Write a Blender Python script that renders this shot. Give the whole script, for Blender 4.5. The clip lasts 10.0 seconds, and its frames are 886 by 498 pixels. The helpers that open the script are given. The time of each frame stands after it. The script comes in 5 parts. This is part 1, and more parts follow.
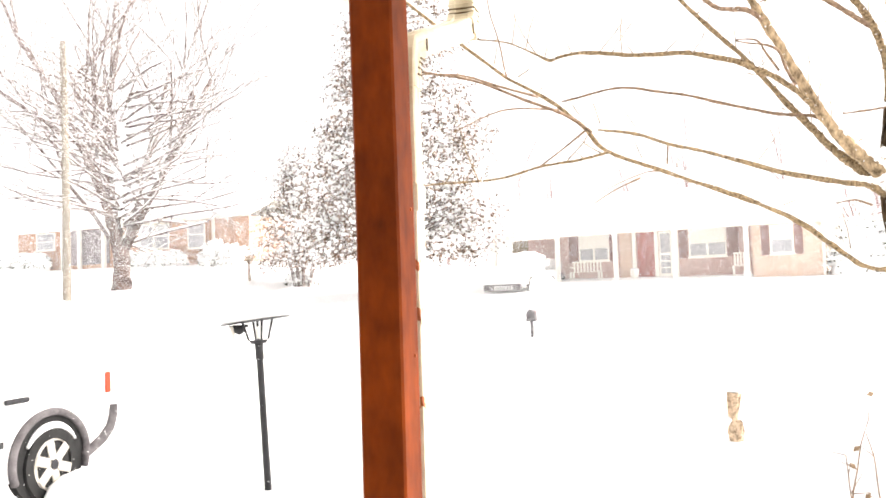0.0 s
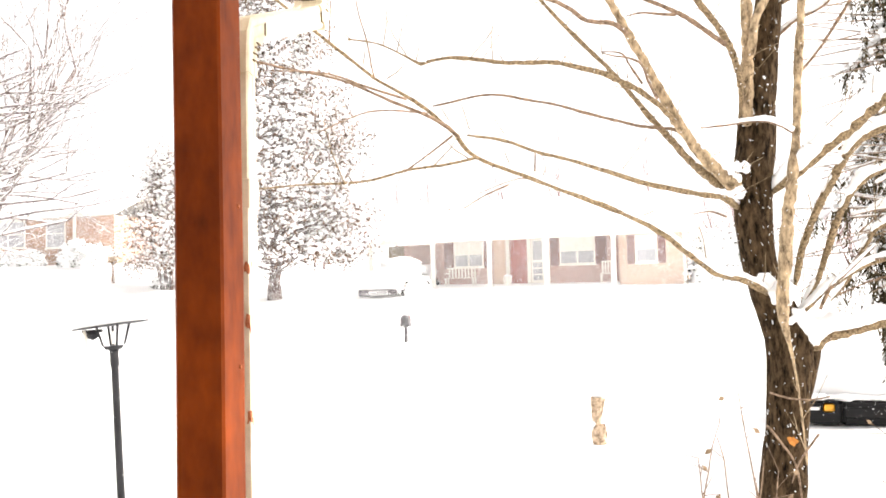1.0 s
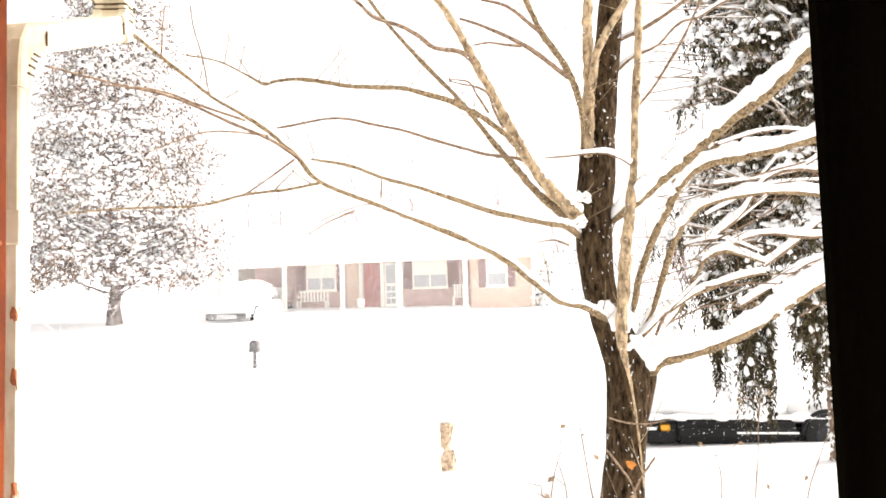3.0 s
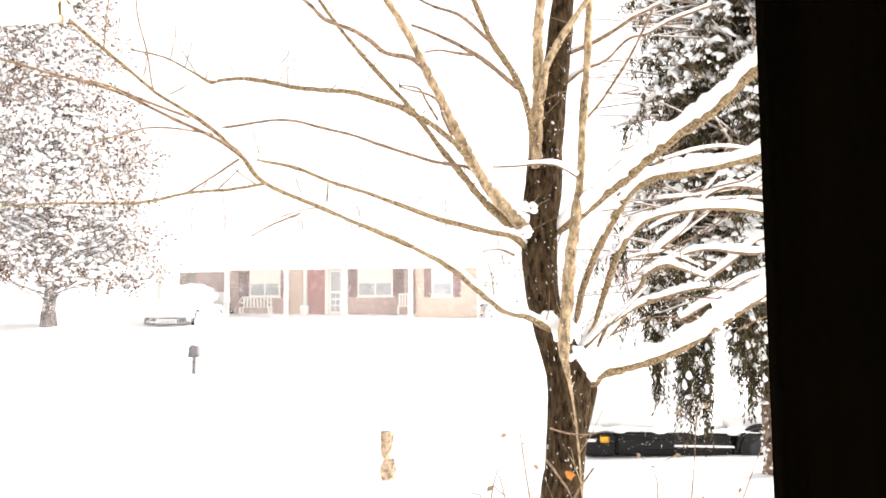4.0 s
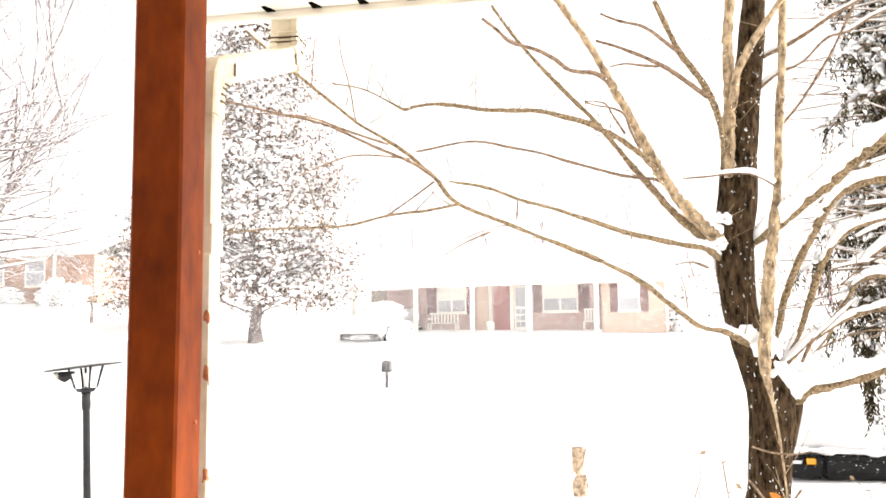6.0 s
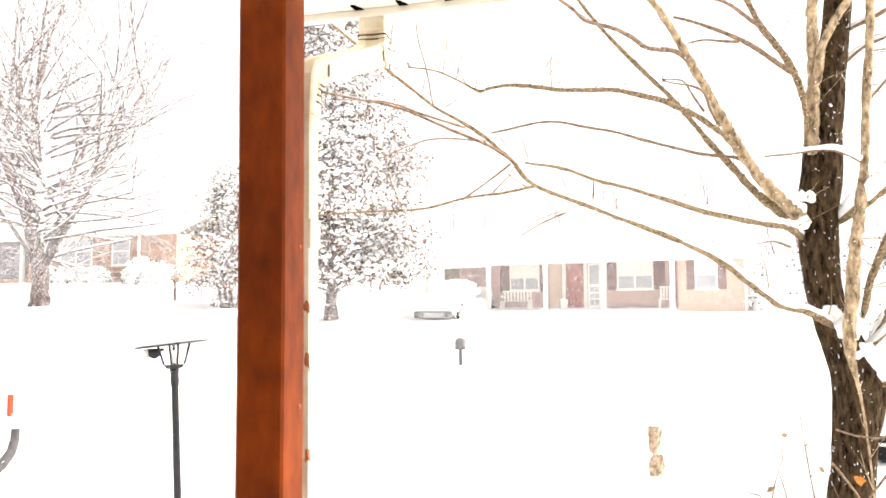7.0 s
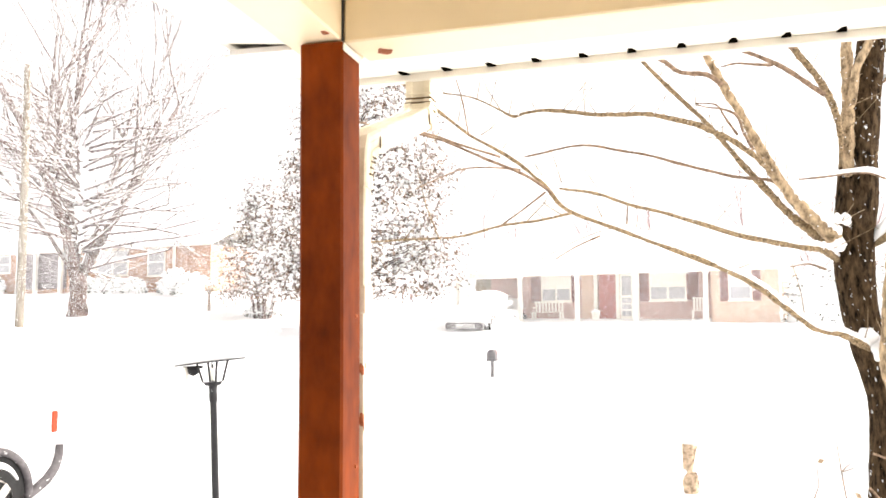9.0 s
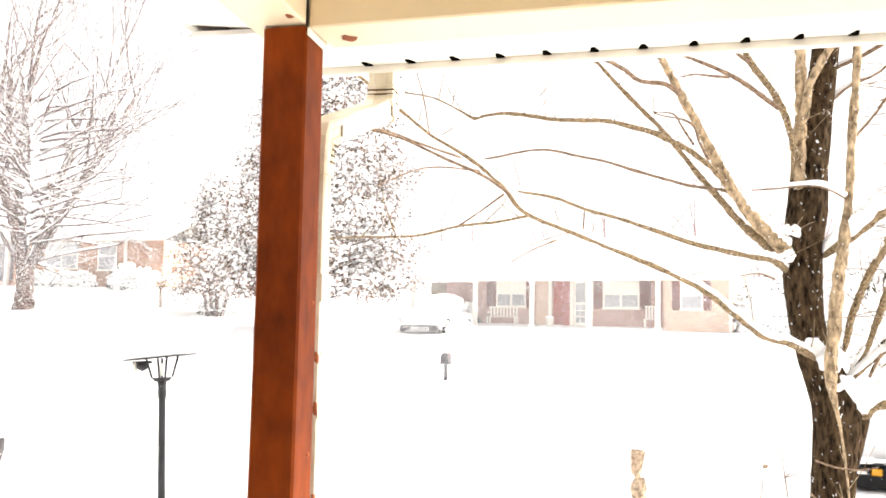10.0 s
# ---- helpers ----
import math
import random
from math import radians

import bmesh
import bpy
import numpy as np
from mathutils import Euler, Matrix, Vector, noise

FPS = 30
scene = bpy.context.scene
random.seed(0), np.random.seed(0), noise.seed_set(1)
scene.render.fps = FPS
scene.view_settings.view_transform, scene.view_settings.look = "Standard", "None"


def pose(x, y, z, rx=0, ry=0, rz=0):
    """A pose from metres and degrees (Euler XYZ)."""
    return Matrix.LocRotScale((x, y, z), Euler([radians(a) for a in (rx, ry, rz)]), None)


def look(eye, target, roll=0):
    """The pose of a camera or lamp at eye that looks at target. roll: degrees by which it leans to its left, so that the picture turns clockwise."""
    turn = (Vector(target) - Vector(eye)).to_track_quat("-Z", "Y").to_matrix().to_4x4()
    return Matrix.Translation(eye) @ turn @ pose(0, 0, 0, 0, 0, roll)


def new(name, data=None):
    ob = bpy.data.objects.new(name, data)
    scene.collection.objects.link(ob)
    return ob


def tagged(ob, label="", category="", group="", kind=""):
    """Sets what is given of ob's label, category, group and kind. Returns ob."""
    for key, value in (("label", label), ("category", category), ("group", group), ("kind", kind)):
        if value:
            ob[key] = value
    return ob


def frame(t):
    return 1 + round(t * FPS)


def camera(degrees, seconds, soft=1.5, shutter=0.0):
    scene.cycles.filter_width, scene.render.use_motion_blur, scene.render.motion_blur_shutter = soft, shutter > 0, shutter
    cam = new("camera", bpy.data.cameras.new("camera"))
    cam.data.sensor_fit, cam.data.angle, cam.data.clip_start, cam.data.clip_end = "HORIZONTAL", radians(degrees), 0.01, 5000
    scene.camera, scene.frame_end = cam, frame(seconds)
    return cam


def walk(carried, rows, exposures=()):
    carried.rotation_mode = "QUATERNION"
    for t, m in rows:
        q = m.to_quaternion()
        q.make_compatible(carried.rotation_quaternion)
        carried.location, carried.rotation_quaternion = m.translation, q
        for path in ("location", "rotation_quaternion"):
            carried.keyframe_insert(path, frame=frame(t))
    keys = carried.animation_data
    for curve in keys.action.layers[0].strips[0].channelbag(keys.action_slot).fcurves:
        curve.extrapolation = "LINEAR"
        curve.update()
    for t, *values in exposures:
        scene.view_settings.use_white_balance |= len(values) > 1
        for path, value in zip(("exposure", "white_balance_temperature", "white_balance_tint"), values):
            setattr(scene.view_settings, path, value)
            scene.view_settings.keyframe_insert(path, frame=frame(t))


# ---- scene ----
EXPOSURE = 1.65
cam = camera(54.3, 10.0, soft=1.7)
PATH = [
    (0, (-0.128, 0.573, 3.006), (-0.693, 2.489, 3.106), -2.0),
    (0.5, (-0.108, 0.631, 3.007), (-0.524, 2.585, 3.11), -1.5),
    (1, (-0.087, 0.687, 3.005), (-0.375, 2.664, 3.108), -1.5),
    (1.5, (-0.074, 0.729, 3.019), (-0.267, 2.715, 3.145), -2.1),
    (2, (-0.063, 0.742, 3.025), (-0.208, 2.732, 3.167), -2.1),
    (2.5, (-0.051, 0.774, 3.03), (-0.088, 2.768, 3.171), -1.8),
    (3, (-0.034, 0.814, 3.041), (0.014, 2.808, 3.187), -1.7),
    (3.2, (-0.026, 0.825, 3.033), (0.066, 2.817, 3.186), -2.0),
    (4.3, (-0.03, 0.862, 3.022), (0.152, 2.846, 3.189), -0.2),
    (4.5, (-0.037, 0.885, 3.03), (0.136, 2.871, 3.186), -0.5),
    (5, (-0.045, 0.863, 3.025), (0.032, 2.855, 3.187), -0.8),
    (5.5, (-0.058, 0.805, 3.014), (-0.126, 2.796, 3.189), -0.4),
    (6, (-0.074, 0.746, 3.018), (-0.322, 2.72, 3.224), -0.6),
    (6.2, (-0.078, 0.721, 3.023), (-0.387, 2.685, 3.238), -0.7),
    (7.3, (-0.093, 0.665, 3.06), (-0.538, 2.61, 3.205), -1.2),
    (7.5, (-0.091, 0.649, 3.094), (-0.519, 2.592, 3.303), -2.7),
    (8, (-0.078, 0.652, 3.166), (-0.451, 2.612, 3.301), -3.6),
    (8.5, (-0.092, 0.619, 3.152), (-0.547, 2.558, 3.336), 1.5),
    (9, (-0.099, 0.589, 3.133), (-0.581, 2.522, 3.309), -0.4),
    (9.5, (-0.096, 0.593, 3.12), (-0.544, 2.531, 3.327), 1.0),
    (10, (-0.104, 0.593, 3.111), (-0.488, 2.547, 3.295), 1.0),
]
walk(cam, [(t, look(eye, aim, roll)) for t, eye, aim, roll in PATH], exposures=[(0.0, EXPOSURE, 6800, 12), (10.0, EXPOSURE, 6800, 12)])

# ---- world and light: a bright overcast sky in a snowfall ----
world = bpy.data.worlds.new("overcast_sky")
scene.world = world
world.use_nodes = True
wn, wl = world.node_tree.nodes, world.node_tree.links
sky = wn.new("ShaderNodeTexSky")
sky.sky_type = "NISHITA"
sky.sun_disc = False
sky.sun_elevation = radians(30)
sky.sun_rotation = radians(72)
sky.air_density, sky.dust_density = 1.0, 3.0
soft_sky = wn.new("ShaderNodeHueSaturation")
soft_sky.inputs["Saturation"].default_value = 0.12
wl.new(sky.outputs["Color"], soft_sky.inputs["Color"])
wl.new(soft_sky.outputs["Color"], wn["Background"].inputs["Color"])
wn["Background"].inputs["Strength"].default_value = 0.15
sun_data = bpy.data.lights.new("sun", "SUN")
sun_data.energy, sun_data.angle, sun_data.color = 1.8, radians(30), (1.0, 0.96, 0.9)
sun = new("sun", sun_data)
sun.matrix_world = look((42, 22, 26), (0, 8, 0))


# ---- materials ----
def mat(name, col, rough=0.7, var=0.25, scale=6.0, fine=60.0, bump=0.2, dist=0.01, metal=0.0, stretch=(1, 1, 1), tint=None, obj_var=0.0, spec=0.2, ramp=(0.45, 0.95)):
    m = bpy.data.materials.new(name)
    m.use_nodes = True
    n, l = m.node_tree.nodes, m.node_tree.links
    b = n["Principled BSDF"]
    b.inputs["Roughness"].default_value = rough
    b.inputs["Metallic"].default_value = metal
    b.inputs["Specular IOR Level"].default_value = spec
    tc, mp = n.new("ShaderNodeTexCoord"), n.new("ShaderNodeMapping")
    mp.inputs["Scale"].default_value = stretch
    l.new(tc.outputs["Object"], mp.inputs["Vector"])
    big, small = n.new("ShaderNodeTexNoise"), n.new("ShaderNodeTexNoise")
    for tex, s in ((big, scale), (small, fine)):
        tex.inputs["Scale"].default_value = s
        tex.inputs["Detail"].default_value = 4
        l.new(mp.outputs["Vector"], tex.inputs["Vector"])
    add = n.new("ShaderNodeMath")
    add.operation = "MULTIPLY_ADD"
    add.inputs[1].default_value = 0.4
    l.new(small.outputs["Fac"], add.inputs[0])
    l.new(big.outputs["Fac"], add.inputs[2])
    shade = n.new("ShaderNodeValToRGB")
    other = tint or col
    lo = [max(0.0, c * (1 - var)) for c in col]
    hi = [min(1.0, c * (1 + var)) for c in other]
    shade.color_ramp.elements[0].position, shade.color_ramp.elements[1].position = ramp
    shade.color_ramp.elements[0].color, shade.color_ramp.elements[1].color = (*lo, 1), (*hi, 1)
    l.new(add.outputs[0], shade.inputs["Fac"])
    out = shade.outputs["Color"]
    if obj_var:
        info, hsv, mr = n.new("ShaderNodeNewGeometry"), n.new("ShaderNodeHueSaturation"), n.new("ShaderNodeMapRange")
        mr.inputs["To Min"].default_value, mr.inputs["To Max"].default_value = 1 - obj_var, 1 + obj_var
        l.new(info.outputs["Random Per Island"], mr.inputs["Value"])
        l.new(mr.outputs["Result"], hsv.inputs["Value"])
        l.new(out, hsv.inputs["Color"])
        out = hsv.outputs["Color"]
    l.new(out, b.inputs["Base Color"])
    if bump:
        bn = n.new("ShaderNodeBump")
        bn.inputs["Strength"].default_value, bn.inputs["Distance"].default_value = bump, dist
        l.new(add.outputs[0], bn.inputs["Height"])
        l.new(bn.outputs["Normal"], b.inputs["Normal"])
    return m


def brick_mat(name, c1, c2, mortar):
    m = bpy.data.materials.new(name)
    m.use_nodes = True
    n, l = m.node_tree.nodes, m.node_tree.links
    b = n["Principled BSDF"]
    b.inputs["Roughness"].default_value = 0.9
    tc, mp, br = n.new("ShaderNodeTexCoord"), n.new("ShaderNodeMapping"), n.new("ShaderNodeTexBrick")
    mp.inputs["Rotation"].default_value = (radians(90), 0, 0)
    l.new(tc.outputs["Object"], mp.inputs["Vector"])
    l.new(mp.outputs["Vector"], br.inputs["Vector"])
    br.inputs["Color1"].default_value, br.inputs["Color2"].default_value, br.inputs["Mortar"].default_value = (*c1, 1), (*c2, 1), (*mortar, 1)
    br.inputs["Scale"].default_value = 1.0
    br.inputs["Brick Width"].default_value, br.inputs["Row Height"].default_value = 0.21, 0.075
    br.inputs["Mortar Size"].default_value = 0.008
    noi, mix = n.new("ShaderNodeTexNoise"), n.new("ShaderNodeMixRGB")
    noi.inputs["Scale"].default_value = 1.4
    mix.blend_type, mix.inputs["Fac"].default_value = "MULTIPLY", 0.22
    l.new(tc.outputs["Object"], noi.inputs["Vector"])
    l.new(br.outputs["Color"], mix.inputs[1])
    l.new(noi.outputs["Fac"], mix.inputs[2])
    l.new(mix.outputs[0], b.inputs["Base Color"])
    bn = n.new("ShaderNodeBump")
    bn.inputs["Distance"].default_value = 0.01
    l.new(br.outputs["Fac"], bn.inputs["Height"])
    bn.invert = True
    l.new(bn.outputs["Normal"], b.inputs["Normal"])
    return m


SNOW = mat("snow", (0.9, 0.9, 0.9), 0.85, 0.03, 1.2, 40, 0.25, 0.02)
FLAKE = mat("snowflake", (0.93, 0.93, 0.93), 0.9, 0.02, 3, 30, 0)
REDWOOD = mat("red_stained_wood", (0.078, 0.0102, 0.0004), 0.55, 0.45, 1.3, 14, 0.3, 0.004, stretch=(2.6, 2.6, 1.25), tint=(0.165, 0.030, 0.0020), spec=0.10, ramp=(0.5, 0.9))
# Near-black colour that carries the shade of the right-hand post and soffit ribs
SHADEBLACK = mat("shade_black_brown", (0.0025, 0.002, 0.0012), 1.0, 0.4, 3, 30, 0.3, 0.003, stretch=(6, 6, 0.7), spec=0.0)
CREAM = mat("cream_painted_metal", (0.86, 0.74, 0.53), 0.4, 0.05, 2.0, 20, 0.05, 0.002)
WHITE = mat("white_painted_trim", (0.86, 0.83, 0.76), 0.5, 0.03, 2.0, 30, 0.05, 0.002)
SPOUT = mat("cream_downspout_metal", (0.62, 0.54, 0.39), 0.5, 0.12, 9, 40, 0.1, 0.002, tint=(0.80, 0.75, 0.64))
RUST = mat("bare_rusty_patch", (0.35, 0.12, 0.06), 0.9, 0.4, 20, 80, 0.4, 0.003)
BARK = mat("dark_furrowed_bark", (0.020, 0.013, 0.007), 0.95, 0.6, 5, 30, 1.0, 0.06, stretch=(7, 7, 2.2), tint=(0.085, 0.055, 0.030), spec=0.05, ramp=(0.5, 0.92))
LIMB = mat("tan_branch_bark", (0.068, 0.042, 0.022), 0.9, 0.4, 60, 260, 1.0, 0.012, tint=(0.32, 0.232, 0.135), ramp=(0.48, 0.9))
STEMBARK = mat("pale_yellow_stem_bark", (0.115, 0.076, 0.042), 0.85, 0.4, 30, 130, 1.0, 0.01, stretch=(1, 1, 0.5), tint=(0.43, 0.32, 0.20), ramp=(0.46, 0.9))
TWIG = mat("brown_twig_bark", (0.10, 0.065, 0.042), 0.9, 0.5, 40, 150, 0.5, 0.01, tint=(0.27, 0.185, 0.125))
FARBARK = mat("grey_brown_bark", (0.078, 0.052, 0.046), 0.95, 0.4, 3, 20, 0.6, 0.02, tint=(0.14, 0.10, 0.088))
MAUVE = mat("distant_twig_bark", (0.25, 0.17, 0.17), 0.95, 0.3, 2, 15, 0.2, 0.02)
LEAF = mat("leathery_evergreen_leaf", (0.034, 0.022, 0.013), 0.6, 0.5, 3, 20, 0, obj_var=0.7, tint=(0.16, 0.095, 0.062))
NEEDLE = mat("dark_spruce_needles", (0.019, 0.017, 0.010), 0.9, 0.5, 3, 30, 0, obj_var=0.7, tint=(0.075, 0.060, 0.034), spec=0.03)
DEADTWIG = mat("pale_dead_twig", (0.20, 0.145, 0.105), 0.9, 0.4, 30, 120, 0.4, 0.01, tint=(0.36, 0.27, 0.20))
SPRUCEBARK = mat("scaly_reddish_bark", (0.085, 0.055, 0.038), 0.95, 0.5, 14, 60, 1.0, 0.03, stretch=(1, 1, 0.7), tint=(0.21, 0.145, 0.105), ramp=(0.5, 0.9))
HEDGELEAF = mat("hedge_leaf", (0.06, 0.07, 0.04), 0.7, 0.4, 3, 20, 0, obj_var=0.5)
DRYLEAF = mat("dry_orange_leaf", (0.55, 0.22, 0.05), 0.8, 0.3, 20, 60, 0.2, 0.003)
TANLEAF = mat("dry_tan_leaf", (0.26, 0.18, 0.11), 0.8, 0.3, 20, 60, 0.2, 0.003)
BLACK = mat("black_painted_metal", (0.030, 0.030, 0.032), 0.5, 0.3, 8, 60, 0.2, 0.002)
GREYPL = mat("grey_black_plastic", (0.036, 0.036, 0.039), 0.75, 0.25, 6, 80, 0.2, 0.002)
RUBBER = mat("tyre_rubber", (0.022, 0.022, 0.022), 0.85, 0.3, 8, 60, 0.3, 0.004)
CARWHITE = mat("white_car_paint", (0.82, 0.82, 0.82), 0.25, 0.02, 1, 10, 0, spec=0.5)
CARBLACK = mat("black_car_paint", (0.010, 0.010, 0.011), 0.5, 0.3, 2, 30, 0.02, 0.002)
ALLOY = mat("silver_alloy", (0.62, 0.58, 0.52), 0.35, 0.08, 6, 50, 0.05, 0.002, metal=0.7)
REDLENS = mat("red_tail_lens", (0.75, 0.05, 0.02), 0.2, 0.1, 10, 40, 0.05, 0.002)
AMBER = mat("amber_lens", (0.75, 0.36, 0.04), 0.25, 0.1, 10, 40, 0.05, 0.002)
MAILGREY = mat("grey_mailbox_metal", (0.09, 0.085, 0.09), 0.5, 0.3, 8, 50, 0.1, 0.003)
OLDWOOD = mat("weathered_yellow_wood", (0.30, 0.19, 0.11), 0.9, 0.5, 16, 60, 0.8, 0.012, tint=(0.64, 0.50, 0.36))
POLEWOOD = mat("utility_pole_wood", (0.17, 0.145, 0.115), 0.9, 0.35, 2, 25, 0.5, 0.01, stretch=(5, 5, 0.5))
BRICK = brick_mat("red_brown_brick", (0.63, 0.37, 0.31), (0.52, 0.30, 0.25), (0.60, 0.54, 0.50))
TANBRICK = brick_mat("tan_orange_brick", (0.78, 0.55, 0.40), (0.71, 0.48, 0.34), (0.70, 0.62, 0.54))
ORANGEBRICK = brick_mat("orange_mottled_brick", (0.62, 0.33, 0.19), (0.48, 0.25, 0.17), (0.55, 0.46, 0.38))
DIMWALL = mat("grey_mauve_paint", (0.24, 0.21, 0.22), 0.8, 0.25, 3, 30, 0.1, 0.003)
DOORRED = mat("dark_red_door_paint", (0.36, 0.10, 0.085), 0.5, 0.2, 3, 20, 0.05, 0.002)
SHUTTER = mat("maroon_shutter_paint", (0.22, 0.115, 0.105), 0.6, 0.2, 3, 20, 0.1, 0.003)
SHINGLE = mat("grey_roof_shingle", (0.25, 0.24, 0.23), 0.9, 0.2, 3, 30, 0.3, 0.01)
CONCRETE = mat("porch_concrete", (0.42, 0.40, 0.37), 0.85, 0.15, 2, 40, 0.2, 0.004)
CLADDING = mat("grey_car_cladding", (0.072, 0.066, 0.068), 0.8, 0.25, 9, 70, 0.2, 0.002, tint=(0.13, 0.12, 0.125))
# Dark brown for pipe joints and for shadow lines painted on the crimps
SEAMSHADE = mat("dark_seam_and_shade", (0.11, 0.075, 0.04), 0.9, 0.4, 30, 90, 0.2, 0.002)
# The panes' pale reflection of snow and sky is put into the base colour
DIMGLASS = mat("grey_reflection_glass", (0.42, 0.42, 0.44), 0.1, 0.2, 1, 5, 0, spec=0.5)
SIDING = mat("cream_wall_paint", (0.30, 0.25, 0.18), 0.7, 0.08, 2, 25, 0.1, 0.003)
CEIL = mat("cream_ceiling_boards", (0.55, 0.44, 0.27), 0.6, 0.08, 2, 25, 0.1, 0.003)


# ---- mesh helpers ----
def link(name, me, m, parent=None, label=""):
    me.materials.append(m)
    ob = new(name, me)
    if parent is not None:
        ob.parent = parent
    if label:
        ob["label"] = label
    return ob


def part(name, bm, m, parent=None, label="", smooth=False):
    me = bpy.data.meshes.new(name)
    bmesh.ops.recalc_face_normals(bm, faces=bm.faces)
    for f in bm.faces:
        f.smooth = smooth
    bm.to_mesh(me)
    bm.free()
    return link(name, me, m, parent, label)


def rawpart(name, vf, m, parent=None, label="", smooth=True):
    me = bpy.data.meshes.new(name)
    me.from_pydata(vf[0], [], vf[1])
    if smooth:
        me.polygons.foreach_set("use_smooth", [True] * len(me.polygons))
    me.update()
    return link(name, me, m, parent, label)


def empty(name, x, y, z, label, category, group="", kind="", rz=0.0):
    ob = new(name)
    ob.matrix_basis = pose(x, y, z, 0, 0, rz)
    return tagged(ob, label, category, group, kind)


def box(x0, x1, y0, y1, z0, z1, bevel=0.0, seg=1, bm=None):
    own = bm or bmesh.new()
    made = bmesh.ops.create_cube(own, size=1.0, matrix=Matrix.Translation(((x0 + x1) / 2, (y0 + y1) / 2, (z0 + z1) / 2)) @ Matrix.Diagonal((x1 - x0, y1 - y0, z1 - z0, 1)))
    if bevel:
        vs = set(made["verts"])
        es = [e for e in own.edges if e.verts[0] in vs and e.verts[1] in vs]
        bmesh.ops.bevel(own, geom=es, offset=bevel, segments=seg, affect="EDGES")
    return own


def cyl(r0, r1, z0, z1, sides=16, bm=None, m=None):
    own = bm or bmesh.new()
    t = (m or Matrix()) @ Matrix.Translation((0, 0, (z0 + z1) / 2))
    bmesh.ops.create_cone(own, cap_ends=True, segments=sides, radius1=r0, radius2=r1, depth=z1 - z0, matrix=t)
    return own


def tube(vf, pts, sides=6, squash=1.0, lift=0.0, wob=0.0):
    """Adds a tapered tube through pts (x, y, z, r) to vf."""
    vs, fs = vf
    base = len(vs)
    n = len(pts)
    u = None
    for i, (x, y, z, r) in enumerate(pts):
        a, b = Vector(pts[max(0, i - 1)][:3]), Vector(pts[min(n - 1, i + 1)][:3])
        d = (b - a).normalized() if (b - a).length > 1e-6 else Vector((0, 0, 1))
        if u is None:
            u = d.cross(Vector((0.0, 0.0, 1.0)) if abs(d.z) < 0.8 else Vector((0.0, 1.0, 0.0)))
        else:
            u = u - d * u.dot(d)
        u = u.normalized() if u.length > 1e-4 else Vector((1.0, 0.0, 0.0))
        w = u.cross(d).normalized()
        c = Vector((x, y, z + lift * r))
        for k in range(sides):
            an = 2 * math.pi * k / sides
            q = 1.0 + (wob * noise.noise(Vector((math.cos(an) * 2 + x * 3, math.sin(an) * 2 + y * 3, z * 5))) if wob else 0.0)
            p = c + u * (math.cos(an) * r * q) + w * (math.sin(an) * r * q * squash)
            vs.append(p[:])
    for i in range(n - 1):
        for k in range(sides):
            k2 = (k + 1) % sides
            fs.append((base + i * sides + k, base + i * sides + k2, base + (i + 1) * sides + k2, base + (i + 1) * sides + k))
    fs.append(tuple(base + k for k in reversed(range(sides))))
    fs.append(tuple(base + (n - 1) * sides + k for k in range(sides)))


def refine(pts, n=4, jit=0.0, rng=random):
    """Catmull-Rom through pts (x, y, z, r)."""
    out = []
    P = [pts[0]] + list(pts) + [pts[-1]]
    for i in range(1, len(P) - 2):
        for s in range(n):
            t = s / n
            q = []
            for c in range(4):
                a, b, d, e = P[i - 1][c], P[i][c], P[i + 1][c], P[i + 2][c]
                q.append(0.5 * (2 * b + (d - a) * t + (2 * a - 5 * b + 4 * d - e) * t * t + (3 * b - a - 3 * d + e) * t ** 3))
            j = jit * q[3]
            q = [q[0] + rng.uniform(-j, j), q[1] + rng.uniform(-j, j), q[2] + rng.uniform(-j, j), max(0.0015, q[3] * (1 + rng.uniform(-0.12, 0.16) * (1 if jit else 0)))]
            out.append(tuple(q))
    out.append(tuple(pts[-1]))
    return out


def ease(a, b, v):
    t = min(1.0, max(0.0, (v - a) / (b - a)))
    return t * t * (3 - 2 * t)


def land(x, y):
    """Height of the snow."""
    rise = max(2.0 * ease(24, 36, y), 2.5 * ease(-8, -26, x))
    bank = 0.10 * math.exp(-((y - 24.5) / 1.5) ** 2)
    knoll = 0.80 * ease(38, 44.5, y) * ease(-15, -24, x)
    return 1.1 + rise + knoll + bank + max(0.0, min(y, 75) - 36) * 0.08 + 0.035 * noise.noise(Vector((x * 0.5, y * 0.5, 0))) + 0.012 * noise.noise(Vector((x * 2.1, y * 2.1, 4)))


def lump(rx, ry, rz, seed, bm=None, at=(0, 0, 0), sub=2, rough=0.25):
    """A soft uneven heap of snow."""
    own = bm or bmesh.new()
    made = bmesh.ops.create_icosphere(own, subdivisions=sub, radius=1.0)
    for v in made["verts"]:
        k = 1 + rough * noise.noise(v.co * 1.6 + Vector((seed * 3.1, seed, 0)))
        v.co = Vector((v.co.x * rx * k + at[0], v.co.y * ry * k + at[1], v.co.z * rz * k + at[2]))
    return own


# ---- ground: one sheet of snow out to the horizon ----
def grid_axis(near0, near1, step, far):
    a = list(np.arange(near0, near1 + 0.01, step))
    s, v = step, near1
    while v < far:
        s *= 1.35
        v += s
        a.append(v)
    s, v = step, near0
    while v > -far:
        s *= 1.35
        v -= s
        a.insert(0, v)
    return [float(q) for q in a]


